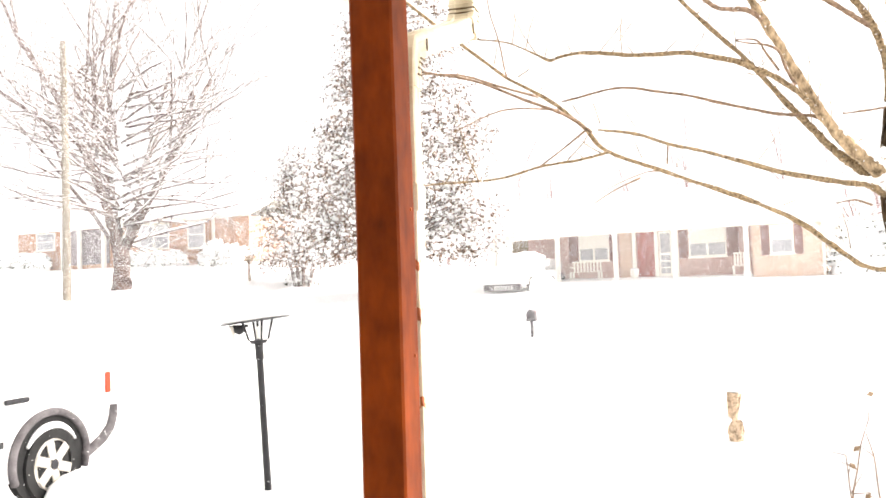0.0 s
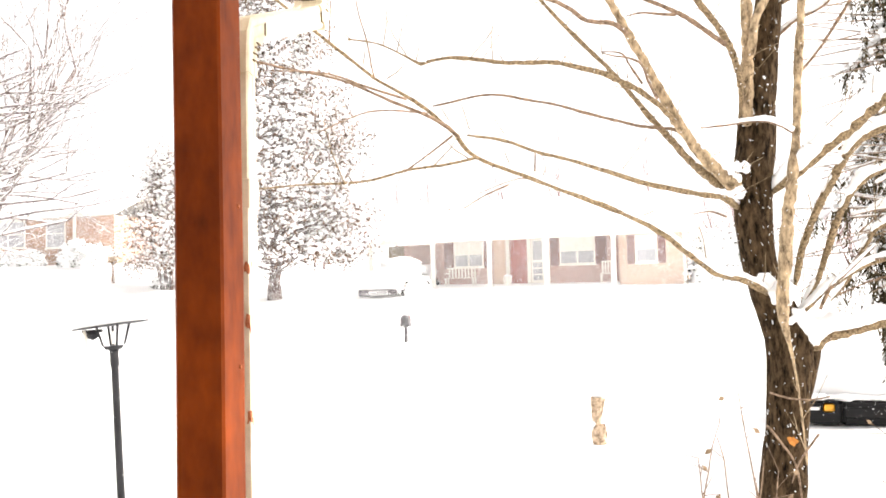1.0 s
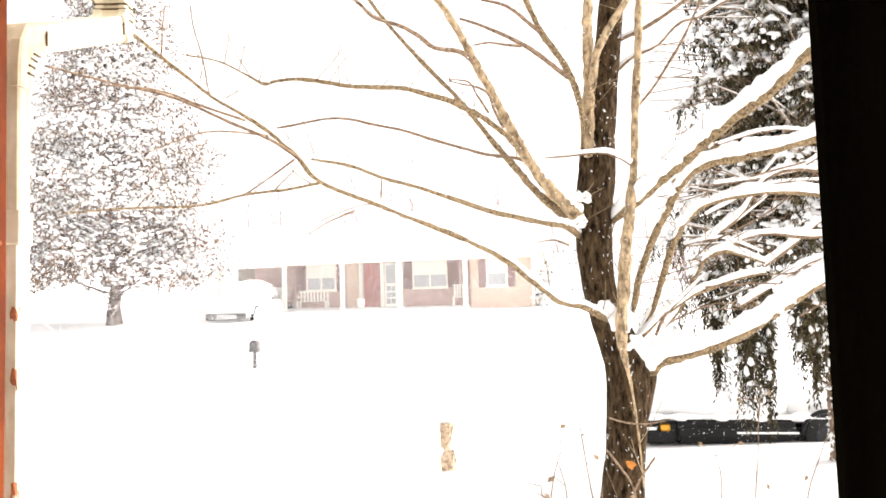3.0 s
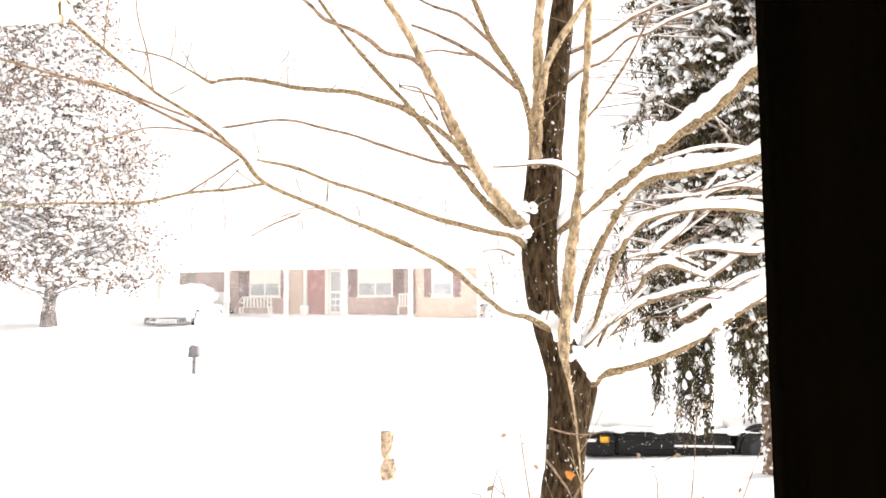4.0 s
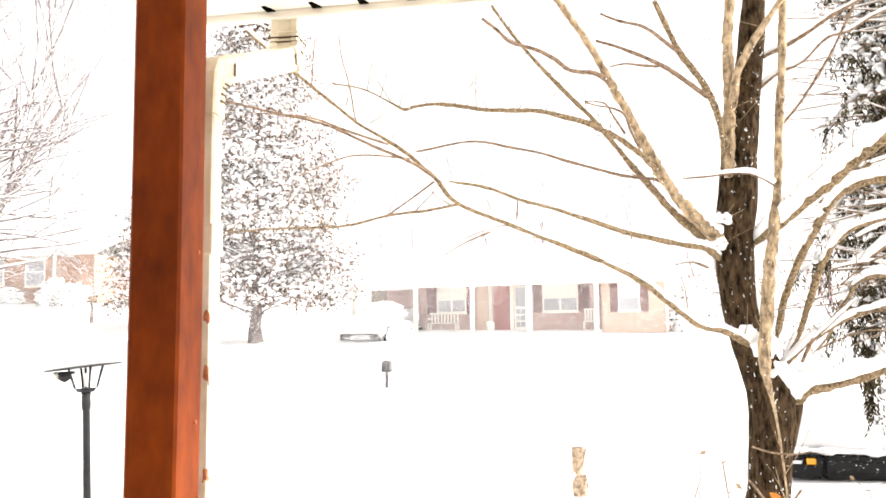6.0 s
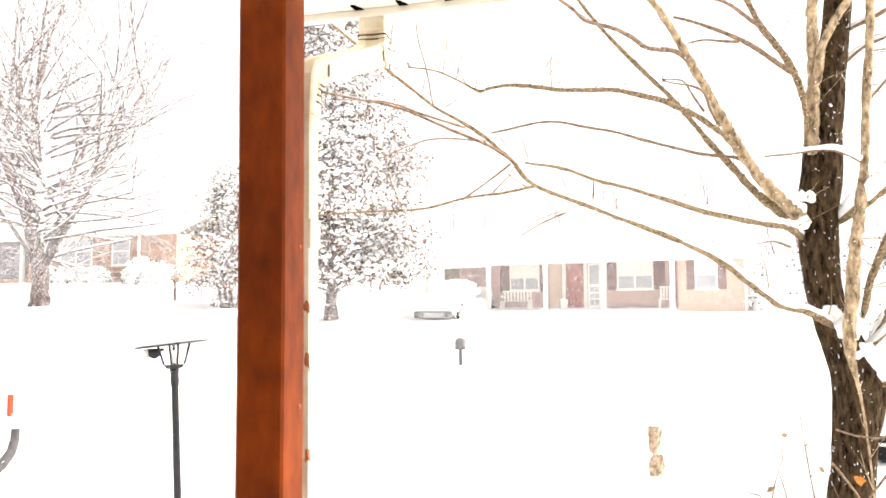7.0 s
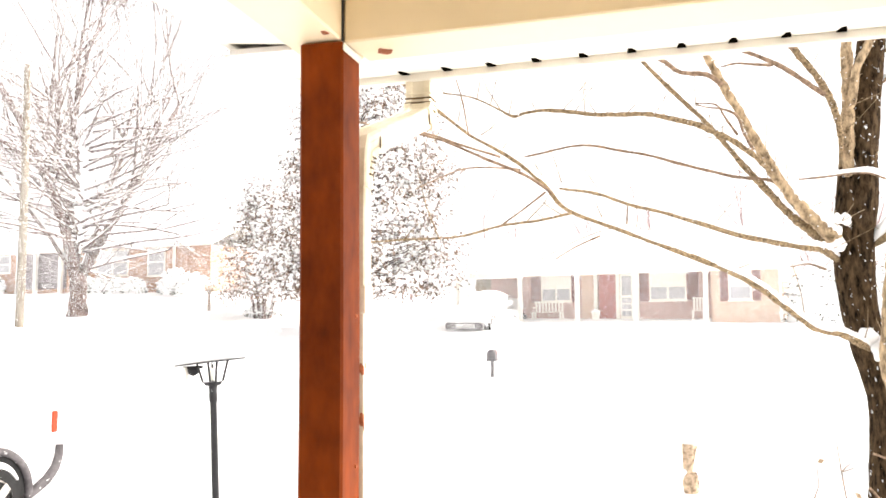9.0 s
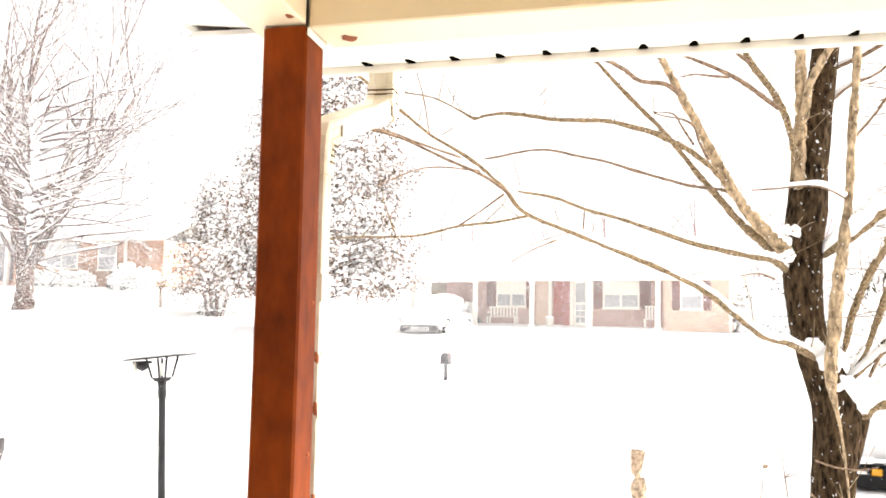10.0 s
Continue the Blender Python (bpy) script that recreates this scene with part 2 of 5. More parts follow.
gx, gy = grid_axis(-34, 14, 0.4, 900), grid_axis(2.2, 46, 0.4, 900)
gx_n = len(gx)
ground = rawpart("ground", ([(x, y, land(x, y)) for y in gy for x in gx],
                            [(j * gx_n + i, j * gx_n + i + 1, (j + 1) * gx_n + i + 1, (j + 1) * gx_n + i) for j in range(len(gy) - 1) for i in range(gx_n - 1)]), SNOW)
tagged(ground, "deep fresh white snow covering the sloping yards", "ground", kind="structure")

# ---- the porch ----
PORCH = 1.45
porch_floor = part("floor", box(-0.85, 2.3, -1.6, 2.15, 0.6, PORCH, 0.01), CONCRETE)
tagged(porch_floor, "grey concrete porch floor slab", "floor", kind="structure")
# unseen wall, made wide to keep light from behind off the post
wall = part("wall_south", box(-9.0, 9.0, -1.8, -1.6, 0.4, 4.4), SIDING)
tagged(wall, "unseen house wall added behind the porch to block light", "wall", kind="structure")
ceil = part("ceiling", box(-0.70, 2.1, -1.6, 2.03, 3.86, 3.9), CEIL)
tagged(ceil, "cream boarded porch ceiling", "ceiling", kind="structure")
roof = part("roof", box(-0.91, 2.1, -1.8, 2.47, 3.95, 4.02), SHINGLE)
tagged(roof, "porch roof deck", "roof", kind="structure")
roof_snow = part("snow_cover", box(-0.93, 2.1, -1.8, 2.49, 4.022, 4.25, 0.05, 2), SNOW)
tagged(roof_snow, "thick snow lying on the porch roof", "snow", kind="structure")

BEAM_Z = 3.606
beam_front = part("beam_front", box(-0.6005, 2.1, 1.92, 2.03, BEAM_Z, 3.858, 0.003), CREAM)
tagged(beam_front, "cream metal-wrapped porch beam", "beam", kind="structure")
beam_side = part("beam_side", box(-0.705, -0.602, -1.6, 2.03, BEAM_Z + 0.004, 3.858, 0.003), CREAM)
tagged(beam_side, "cream metal-wrapped side beam of the porch", "beam", kind="structure")


def soffit_sheet(length, depth, z0, z1):
    """Thin sheet along x from 0, depth along y."""
    xs = [(length * i / 12, 0) for i in range(13)]
    vs, fs = [], []
    for yy, k in ((0.0, 0.0), (depth - 0.035, 0.0), (depth, 1.0)):
        for a, h in xs:
            vs.append((a, yy, z0 + (z1 - z0) * yy / depth + h * k))
    n = len(xs)
    for j in range(2):
        for i in range(n - 1):
            fs.append((j * n + i, j * n + i + 1, (j + 1) * n + i + 1, (j + 1) * n + i))
    m = len(vs)
    vs += [(a, b, c + 0.003) for a, b, c in vs]
    fs += [tuple(m + q for q in reversed(f)) for f in fs]
    return vs, fs


front_soffit = rawpart("soffit_front", soffit_sheet(3.0, 0.392, 3.645, 3.700), WHITE, smooth=False)
front_soffit.matrix_basis = pose(-0.87, 2.032, 0)
tagged(front_soffit, "white ribbed metal soffit under the eave", "soffit", kind="structure")
side_soffit = rawpart("soffit_side", soffit_sheet(3.6, 0.16, 3.645, 3.66), WHITE, smooth=False)
side_soffit.matrix_basis = pose(-0.707, -1.58, 0, 0, 0, 90)
tagged(side_soffit, "white ribbed metal soffit along the porch side", "soffit", kind="structure")
fascia_front = part("fascia_front", box(-0.895, 2.1, 2.426, 2.447, 3.683, 3.945, 0.003), WHITE)
tagged(fascia_front, "white eave fascia with a drip edge", "fascia", kind="structure")
fascia_side = part("fascia_side", box(-0.895, -0.872, -1.6, 2.424, 3.667, 3.945, 0.003), WHITE)
tagged(fascia_side, "cream fascia on the side eave", "fascia", kind="structure")


closer = part("corner_closer", box(-0.868, -0.709, 2.0275, 2.064, 3.640, 3.650), SNOW, side_soffit)
closer.matrix_parent_inverse = side_soffit.matrix_basis.inverted()
plate = part("corner_plate", box(-0.868, -0.58, 2.034, 2.40, 3.712, 3.718), WHITE, side_soffit, "white soffit corner plate")
plate.matrix_parent_inverse = side_soffit.matrix_basis.inverted()
# solid black wedges paint the shade in the soffit rib openings along the drip edge
for k in range(28):
    x = -0.641 + 0.1003 * k
    z = 3.6975
    bm = bmesh.new()
    w = 0.0095
    a, b, c = [bm.verts.new(q) for q in ((x - w, 2.4245, z), (x + w, 2.4245, z), (x + 0.003, 2.380, z - 0.006))]
    a2, b2, c2, d2 = [bm.verts.new(q) for q in ((x - w, 2.4245, z + 0.006), (x + w, 2.4245, z + 0.006), (x + 0.006, 2.380, z), (x - 0.004, 2.380, z))]
    d = bm.verts.new((x - 0.004, 2.380, z - 0.006))
    for f in ((a, b, c, d), (a2, d2, c2, b2), (a, a2, b2, b), (b, b2, c2, c), (c, c2, d2, d), (d, d2, a2, a)):
        bm.faces.new(f)
    rib_wedge = part("rib_shade", bm, SHADEBLACK, front_soffit, "small black wedge painting the shade in a rib opening" if k == 0 else "")
    rib_wedge.matrix_parent_inverse = front_soffit.matrix_basis.inverted()


# the porch front is not quite square to the yard
turn = Matrix.Translation((-0.6, 1.92, 0)) @ pose(0, 0, 0, 0, 0, -3.5) @ Matrix.Translation((0.6, -1.92, 0))
beam_front.matrix_basis = turn
for ob in (front_soffit, fascia_front):
    ob.matrix_basis = Matrix.Translation((-0.03, 0, 0)) @ turn @ ob.matrix_basis


def porch_post():
    ob = empty("porch_post", -0.6365, 1.954, PORCH, "red-brown stained square wooden porch post under the beam corner", "post")
    bm = bmesh.new()
    h = BEAM_Z - PORCH
    w, wd = 0.0385, 0.043
    levels = 26
    rings = []
    for i in range(levels + 1):
        z = h * i / levels
        k = 1 + 0.012 * noise.noise(Vector((0, 0, z * 3)))
        ox = 0.002 * noise.noise(Vector((5, 0, z * 1.5)))
        c = 0.004
        ring = []
        for sx, sy in ((1, 1), (-1, 1), (-1, -1), (1, -1)):
            if sx * sy > 0:
                pts = ((sx * w, sy * (wd - c)), (sx * (w - c), sy * wd))
            else:
                pts = ((sx * (w - c), sy * wd), (sx * w, sy * (wd - c)))
            for px, py in pts:
                ring.append(bm.verts.new((px * k + ox, py * k, z)))
        rings.append(ring)
    for a, b in zip(rings, rings[1:]):
        for k in range(8):
            bm.faces.new((a[k], a[(k + 1) % 8], b[(k + 1) % 8], b[k]))
    bm.faces.new(rings[0])
    bm.faces.new(rings[-1])
    part("shaft", bm, REDWOOD, ob)
    part("top_bead", box(0.0387, 0.0415, -0.044, 0.04, h - 0.016, h - 0.002, 0.001), WHITE, ob, "cream caulk strip at the post top")
    for z in (0.9, 1.45, 1.7):
        part("nail_head", cyl(0.004, 0.003, 0, 0.003, 8, m=pose(0.0386, 0.02, z, 0, 90, 0)), RUST, ob)
    return ob


porch_post()
chip = part("paint_chip", lump(0.013, 0.015, 0.0015, 4, at=(-0.552, 1.985, BEAM_Z - 0.0005), rough=0.8), RUST, beam_front, "rust-red bare patch in the paint")
part("paint_chip", lump(0.006, 0.009, 0.0015, 5, at=(-0.615, 1.875, BEAM_Z + 0.0035), rough=0.8), RUST, beam_side, "rust-red bare patch in the paint")
# solid black strip that paints the shade inside the corner seam
part("corner_gap_shade", box(-0.6018, -0.6000, 1.914, 1.9195, BEAM_Z + 0.002, 3.85), BLACK, beam_side, "thin black strip painting the shade of the beam corner seam")

# The post's deep shade is put into its base colour
dark_post = empty("dark_post", 0.661, 1.965, PORCH, "wide wooden porch post, deep shade painted in as a nearly black colour", "post")
part("shaft", box(-0.165, 0.165, -0.045, -0.02, 0, BEAM_Z - PORCH, 0.002), SHADEBLACK, dark_post)


def downspout():
    ob = empty("downspout", -0.614, 2.43, 1.15, "cream ribbed metal downspout returning from the eave to the porch post", "downspout")

    def pipe(pts, w, d):
        """Rectangular pipe with shallow grooves through pts (x, y, z), w across x."""
        bm = bmesh.new()
        rings = []
        for i, q in enumerate(pts):
            a, b = Vector(pts[max(0, i - 1)]), Vector(pts[min(len(pts) - 1, i + 1)])
            t = (b - a).normalized()
            out = Vector((1, 0, 0)).cross(t).normalized()
            ring = []
            for u, v in ((-1, -0.8), (-0.9, -1), (-0.5, -1), (-0.42, -0.86), (0.42, -0.86), (0.5, -1), (0.9, -1), (1, -0.8), (1, -0.4), (0.94, -0.3), (0.94, 0.3), (1, 0.4), (1, 0.8), (0.9, 1), (-0.9, 1), (-1, 0.8)):
                ring.append(bm.verts.new(Vector(q) + Vector((u * w / 2, 0, 0)) + out * (v * d / 2)))
            rings.append(ring)
        n = len(rings[0])
        for a, b in zip(rings, rings[1:]):
            for k in range(n):
                bm.faces.new((a[k], a[(k + 1) % n], b[(k + 1) % n], b[k]))
        bm.faces.new(rings[0])
        bm.faces.new(rings[-1])
        return bm

    part("outlet", pipe([(0, 0.022, 2.60), (0, 0.022, 2.468)], 0.060, 0.044), SPOUT, ob)
    # the lower crimps are coloured dark to draw the shadows under the ridges
    for i in range(3):
        z = 2.502 - 0.010 * i
        part("crimp", box(-0.0315, 0.0315, -0.0015, 0.0455, z, z + 0.0035, 0.001), SEAMSHADE if i else SPOUT, ob, "crimp ring coloured dark as its shadow line" if i else "")
    part("seam", box(-0.034, 0.034, -0.003, 0.047, 2.464, 2.469, 0.001), SEAMSHADE, ob, "dark seam under the crimped outlet")
    elbow = [(0, 0.022, 2.478), (0, 0.020, 2.466), (0, 0.010, 2.452), (0, -0.008, 2.441)]
    part("upper_elbow", pipe(elbow, 0.068, 0.052), SPOUT, ob, "curved cream elbow")
    part("offset_pipe", pipe([(0, 0.0, 2.446), (-0.010, -0.11, 2.402), (-0.020, -0.22, 2.360), (-0.028, -0.318, 2.322)], 0.059, 0.046), SPOUT, ob, "slanting offset pipe with water stains")
    part("lower_elbow", pipe([(-0.027, -0.300, 2.328), (-0.029, -0.330, 2.316), (-0.025, -0.348, 2.296), (-0.024, -0.354, 2.265), (-0.024, -0.354, 2.235)], 0.062, 0.050), SPOUT, ob, "curved cream elbow with ribs")
    for k, (y, z) in enumerate(((-0.322, 2.296), (-0.331, 2.286), (-0.338, 2.274), (-0.342, 2.261))):
        part("elbow_rib", box(0.0050, 0.0077, y - 0.010, y + 0.010, z - 0.0016, z + 0.0016, 0.0005), SEAMSHADE, ob, "dark crease line of the elbow" if k == 0 else "")
    for x, y, z in ((0.0035, -0.285, 2.322), (0.0296, -0.014, 2.428)):
        part("joint", box(x, x + 0.0025, y - 0.0015, y + 0.0015, z, z + 0.024, 0.0005), SEAMSHADE, ob, "dark open joint")
    part("down_pipe", pipe([(-0.024, -0.354, 2.24), (-0.024, -0.354, 1.6), (-0.024, -0.354, 0.9), (-0.024, -0.354, -0.2)], 0.056, 0.040), SPOUT, ob)
    part("strap", box(-0.055, 0.007, -0.377, -0.333, 2.005, 2.055, 0.002), SPOUT, ob, "pale metal fixing strap")
    for z, h in ((1.905, 0.020), (1.815, 0.026), (1.66, 0.018), (1.47, 0.022), (1.30, 0.03)):
        part("rust_spot", lump(0.006, 0.008, h, z, at=(-0.002, -0.368, z), rough=0.7, sub=2), RUST, ob, "rust blister on the pipe" if h == 0.02 else "")
    return ob


downspout()


# ---- the bare tree in the yard ----
yard_tree = empty("bare_tree", 1.43, 7.35, 1.05, "leafless forked yard tree with snow along its branches", "tree")
LOCAL = Vector((1.43, 7.35, 1.05))


def local(pts):
    return [(x - LOCAL.x, y - LOCAL.y, z - LOCAL.z, r) for x, y, z, r in pts]


TRUNK = [(1.36, 7.35, 0.85, 0.21), (1.37, 7.35, 1.05, 0.18), (1.418, 7.35, 1.69, 0.161), (1.453, 7.35, 2.02, 0.153), (1.487, 7.35, 2.44, 0.161), (1.472, 7.35, 2.65, 0.161), (1.413, 7.35, 2.82, 0.144), (1.349, 7.35, 2.99, 0.132), (1.306, 7.35, 3.16, 0.123), (1.277, 7.35, 3.50, 0.136), (1.280, 7.35, 3.76, 0.144), (1.319, 7.35, 4.06, 0.140), (1.344, 7.35, 4.37, 0.132), (1.414, 7.35, 4.81, 0.106), (1.471, 7.35, 5.26, 0.098), (1.495, 7.35, 5.48, 0.089), (1.560, 7.35, 6.03, 0.068), (1.725, 7.35, 7.00, 0.042)]
vf = ([], [])
tube(vf, local(refine(TRUNK, 5)), 16, wob=0.10)
tube(vf, local(refine([(1.50, 7.33, 2.05, 0.08), (1.58, 7.36, 2.32, 0.088), (1.65, 7.40, 2.52, 0.075), (1.68, 7.42, 2.60, 0.05)], 4)), 10, wob=0.15)
trunk = rawpart("trunk", vf, BARK, yard_tree, "dark furrowed bark trunk")
rng = random.Random(9)
vf = ([], [])
for k in range(210):
    z = rng.uniform(1.2, 5.2)
    a, b = [q for q in TRUNK if q[2] <= z][-1], [q for q in TRUNK if q[2] > z][0]
    f = (z - a[2]) / (b[2] - a[2])
    cx, r = a[0] + (b[0] - a[0]) * f, (a[3] + (b[3] - a[3]) * f) * 0.99
    an = rng.uniform(3.3, 6.1)
    s = rng.uniform(0.002, 0.0045)
    x, y = cx + math.cos(an) * r, 7.35 + math.sin(an) * r
    tube(vf, local([(x, y, z, s), (x + rng.uniform(-0.01, 0.01), y, z + s * rng.uniform(2, 7), s * 0.5)]), 4)
tagged(rawpart("snow_fleck", vf, SNOW, trunk, "flecks of snow stuck to the bark"), kind="stuff")
rng = random.Random(4)


def branch(kind, snow, pts):
    slim = {"stem": 0.72, "limb": 0.7, "twig": 0.8}[kind]
    if kind != "twig" and pts[0][1] > 7.05:
        a, b = Vector(pts[0][:3]), Vector(pts[1][:3])
        q = a - (b - a).normalized() * (0.19 if kind == "limb" else 0.06)
        pts = [(q.x, q.y + 0.17, q.z, pts[0][3] * (0.45 if kind == "limb" else 0.2))] + pts
    path = refine([(x, y, z, r * slim) for x, y, z, r in pts], 6, 0.10, rng)
    vf = ([], [])
    tube(vf, local(path), 10 if kind != "twig" else 6, wob=0.14)
    if kind != "twig":
        for q in path[2::3]:
            if rng.random() < 0.65:
                d = Vector((rng.uniform(-1, 1), rng.uniform(-0.5, 0.5), rng.uniform(0.1, 1.0))).normalized()
                ln = rng.uniform(0.06, 0.38)
                a = Vector(q[:3])
                side = Vector((rng.uniform(-0.3, 0.3), 0, rng.uniform(-0.1, 0.3))) * ln
                m = a + d * ln * 0.5 + side * 0.3
                tube(vf, local([(*a, 0.004), (*m, 0.003), (*(a + d * ln + side), 0.0016)]), 4)
                if ln > 0.18:
                    e = m + Vector((rng.uniform(-1, 1), rng.uniform(-0.3, 0.3), rng.uniform(-0.2, 1))) * ln * 0.4
                    tube(vf, local([(*m, 0.0025), (*e, 0.0014)]), 3)
        for q in path[2::7]:
            tube(vf, local([(q[0] - q[3] * 0.3, q[1], q[2], q[3] * 1.12), (q[0] + q[3] * 0.3, q[1], q[2] + 0.004, q[3] * 1.14)]), 7)
    made = rawpart(kind, vf, {"stem": STEMBARK, "limb": LIMB, "twig": TWIG}[kind], yard_tree)
    if kind != "twig":
        vf = ([], [])
        for q in path:
            for k in range(2):
                if rng.random() < 0.2:
                    an, s = rng.uniform(3.2, 6.2), rng.uniform(0.002, 0.005)
                    x, y, z = q[0] + rng.uniform(-0.03, 0.03), q[1] + math.sin(an) * q[3] * 0.95, q[2] + math.cos(an) * q[3] * 0.8
                    tube(vf, local([(x - s, y, z, s * 0.6), (x + s, y, z + s, s * 0.8)]), 4)
        if vf[0]:
            tagged(rawpart("snow_fleck", vf, SNOW, made), kind="stuff")
    if snow:
        runs = [[]]
        for i, q in enumerate(path):
            a, b = Vector(path[max(0, i - 1)][:3]), Vector(path[min(len(path) - 1, i + 1)][:3])
            steep = abs((b - a).normalized().z)
            k = snow * (0.75 + 0.5 * noise.noise(Vector((q[0] * 4, q[2] * 4, 2)))) * (1 - ease(0.62, 0.97, steep))
            if k > 0.12:
                runs[-1].append((q[0], q[1], q[2] + q[3] * (0.55 + 0.75 * k) + 0.010 * k, q[3] * (0.75 + 0.55 * k) + 0.012 * k))
            else:
                runs.append([])
        for cap in runs:
            if len(cap) > 2:
                vf = ([], [])
                tube(vf, local(cap), 9, wob=0.45)
                rawpart("snow", vf, SNOW, made, "snow lying along the branch")


branch("stem", 0.0, [(1.49, 7.00, 1.76, 0.008), (1.47, 7.02, 2.13, 0.011), (1.44, 7.03, 2.45, 0.014), (1.41, 7.04, 2.63, 0.025), (1.39, 7.04, 2.75, 0.051), (1.39, 7.05, 2.91, 0.062), (1.42, 7.06, 3.19, 0.062), (1.45, 7.07, 3.48, 0.059), (1.50, 7.09, 3.75, 0.057), (1.55, 7.10, 4.11, 0.042), (1.58, 7.12, 4.53, 0.043), (1.62, 7.13, 4.92, 0.043), (1.65, 7.15, 5.32, 0.040), (1.69, 7.17, 5.95, 0.037), (1.74, 7.20, 6.64, 0.035)])
branch("stem", 0.0, [(1.25, 7.26, 4.21, 0.052), (1.25, 7.25, 4.33, 0.064), (1.25, 7.23, 4.56, 0.061), (1.26, 7.21, 4.77, 0.058), (1.26, 7.19, 4.98, 0.057), (1.26, 7.17, 5.20, 0.054), (1.28, 7.14, 5.45, 0.051), (1.32, 7.10, 5.91, 0.045)])
branch("stem", 0.0, [(1.26, 7.10, 4.68, 0.037), (1.30, 7.10, 4.91, 0.040), (1.40, 7.10, 5.11, 0.037), (1.52, 7.10, 5.29, 0.034), (1.72, 7.10, 5.58, 0.028)])
branch("stem", 0.3, [(1.11, 7.16, 3.73, 0.074), (1.04, 7.13, 3.80, 0.064), (0.95, 7.10, 3.89, 0.064), (0.84, 7.06, 4.01, 0.058), (0.74, 7.02, 4.15, 0.052), (0.68, 6.99, 4.26, 0.049), (0.59, 6.94, 4.42, 0.045), (0.50, 6.89, 4.59, 0.042), (0.41, 6.84, 4.74, 0.042), (0.33, 6.80, 4.89, 0.039), (0.25, 6.75, 5.03, 0.036), (0.17, 6.71, 5.15, 0.036), (0.08, 6.67, 5.27, 0.035), (-0.07, 6.60, 5.48, 0.029)])
branch("limb", 0.0, [(0.98, 7.20, 3.78, 0.050), (0.88, 7.17, 3.86, 0.041), (0.77, 7.14, 3.97, 0.038), (0.67, 7.11, 4.09, 0.035), (0.58, 7.09, 4.19, 0.032), (0.48, 7.06, 4.31, 0.029), (0.36, 7.02, 4.46, 0.026), (0.25, 6.98, 4.59, 0.023), (0.10, 6.94, 4.74, 0.023), (-0.01, 6.90, 4.85, 0.023), (-0.15, 6.86, 5.00, 0.020), (-0.27, 6.82, 5.14, 0.019), (-0.36, 6.79, 5.26, 0.017), (-0.46, 6.75, 5.40, 0.017)])
branch("limb", 0.0, [(0.68, 6.92, 4.18, 0.025), (0.58, 6.88, 4.29, 0.028), (0.42, 6.84, 4.41, 0.028), (0.29, 6.80, 4.47, 0.028), (0.18, 6.77, 4.52, 0.028), (0.06, 6.74, 4.55, 0.025), (-0.13, 6.69, 4.59, 0.022), (-0.32, 6.64, 4.59, 0.022), (-0.51, 6.59, 4.59, 0.021), (-0.66, 6.55, 4.61, 0.021), (-0.84, 6.50, 4.62, 0.018), (-0.98, 6.47, 4.60, 0.016), (-1.05, 6.45, 4.58, 0.016), (-1.15, 6.41, 4.63, 0.010), (-1.32, 6.36, 4.71, 0.008), (-1.52, 6.30, 4.74, 0.008)])
branch("twig", 0.0, [(0.75, 7.10, 4.13, 0.020), (0.66, 7.09, 4.16, 0.015), (0.47, 7.06, 4.18, 0.015), (0.27, 7.02, 4.23, 0.015), (0.06, 6.99, 4.29, 0.015), (-0.14, 6.95, 4.35, 0.012), (-0.34, 6.92, 4.39, 0.012), (-0.53, 6.89, 4.43, 0.012), (-0.69, 6.86, 4.43, 0.010), (-0.92, 6.82, 4.38, 0.010), (-1.03, 6.80, 4.36, 0.007)])
branch("twig", 0.0, [(0.37, 6.80, 4.79, 0.022), (0.27, 6.76, 4.86, 0.022), (0.09, 6.71, 4.88, 0.019), (-0.01, 6.68, 4.95, 0.019), (-0.13, 6.64, 5.01, 0.017), (-0.32, 6.58, 5.06, 0.016), (-0.41, 6.54, 5.14, 0.014), (-0.51, 6.50, 5.21, 0.014)])
branch("limb", 0.0, [(1.19, 7.16, 4.41, 0.026), (1.17, 7.13, 4.56, 0.032), (1.13, 7.11, 4.70, 0.035), (1.07, 7.08, 4.82, 0.035), (0.98, 7.05, 4.95, 0.035), (0.88, 7.02, 5.08, 0.032), (0.79, 6.98, 5.27, 0.029), (0.71, 6.95, 5.44, 0.026)])
branch("twig", 0.0, [(1.07, 7.00, 4.72, 0.023), (0.93, 6.98, 4.83, 0.023), (0.81, 6.96, 4.92, 0.022), (0.71, 6.95, 4.98, 0.020), (0.56, 6.93, 5.05, 0.017), (0.44, 6.92, 5.10, 0.015), (0.28, 6.90, 5.15, 0.012)])
branch("twig", 0.0, [(0.73, 6.95, 4.95, 0.015), (0.60, 6.93, 4.96, 0.012), (0.48, 6.91, 4.97, 0.010), (0.37, 6.90, 4.95, 0.007)])
branch("twig", 0.0, [(0.88, 7.00, 5.06, 0.018), (0.77, 6.98, 5.15, 0.017), (0.63, 6.95, 5.25, 0.015), (0.44, 6.92, 5.30, 0.012), (0.32, 6.90, 5.35, 0.010)])
branch("twig", 0.0, [(0.56, 6.80, 4.32, 0.015), (0.50, 6.78, 4.44, 0.012), (0.46, 6.75, 4.55, 0.012), (0.38, 6.74, 4.60, 0.010), (0.26, 6.71, 4.62, 0.007), (0.19, 6.70, 4.64, 0.007)])
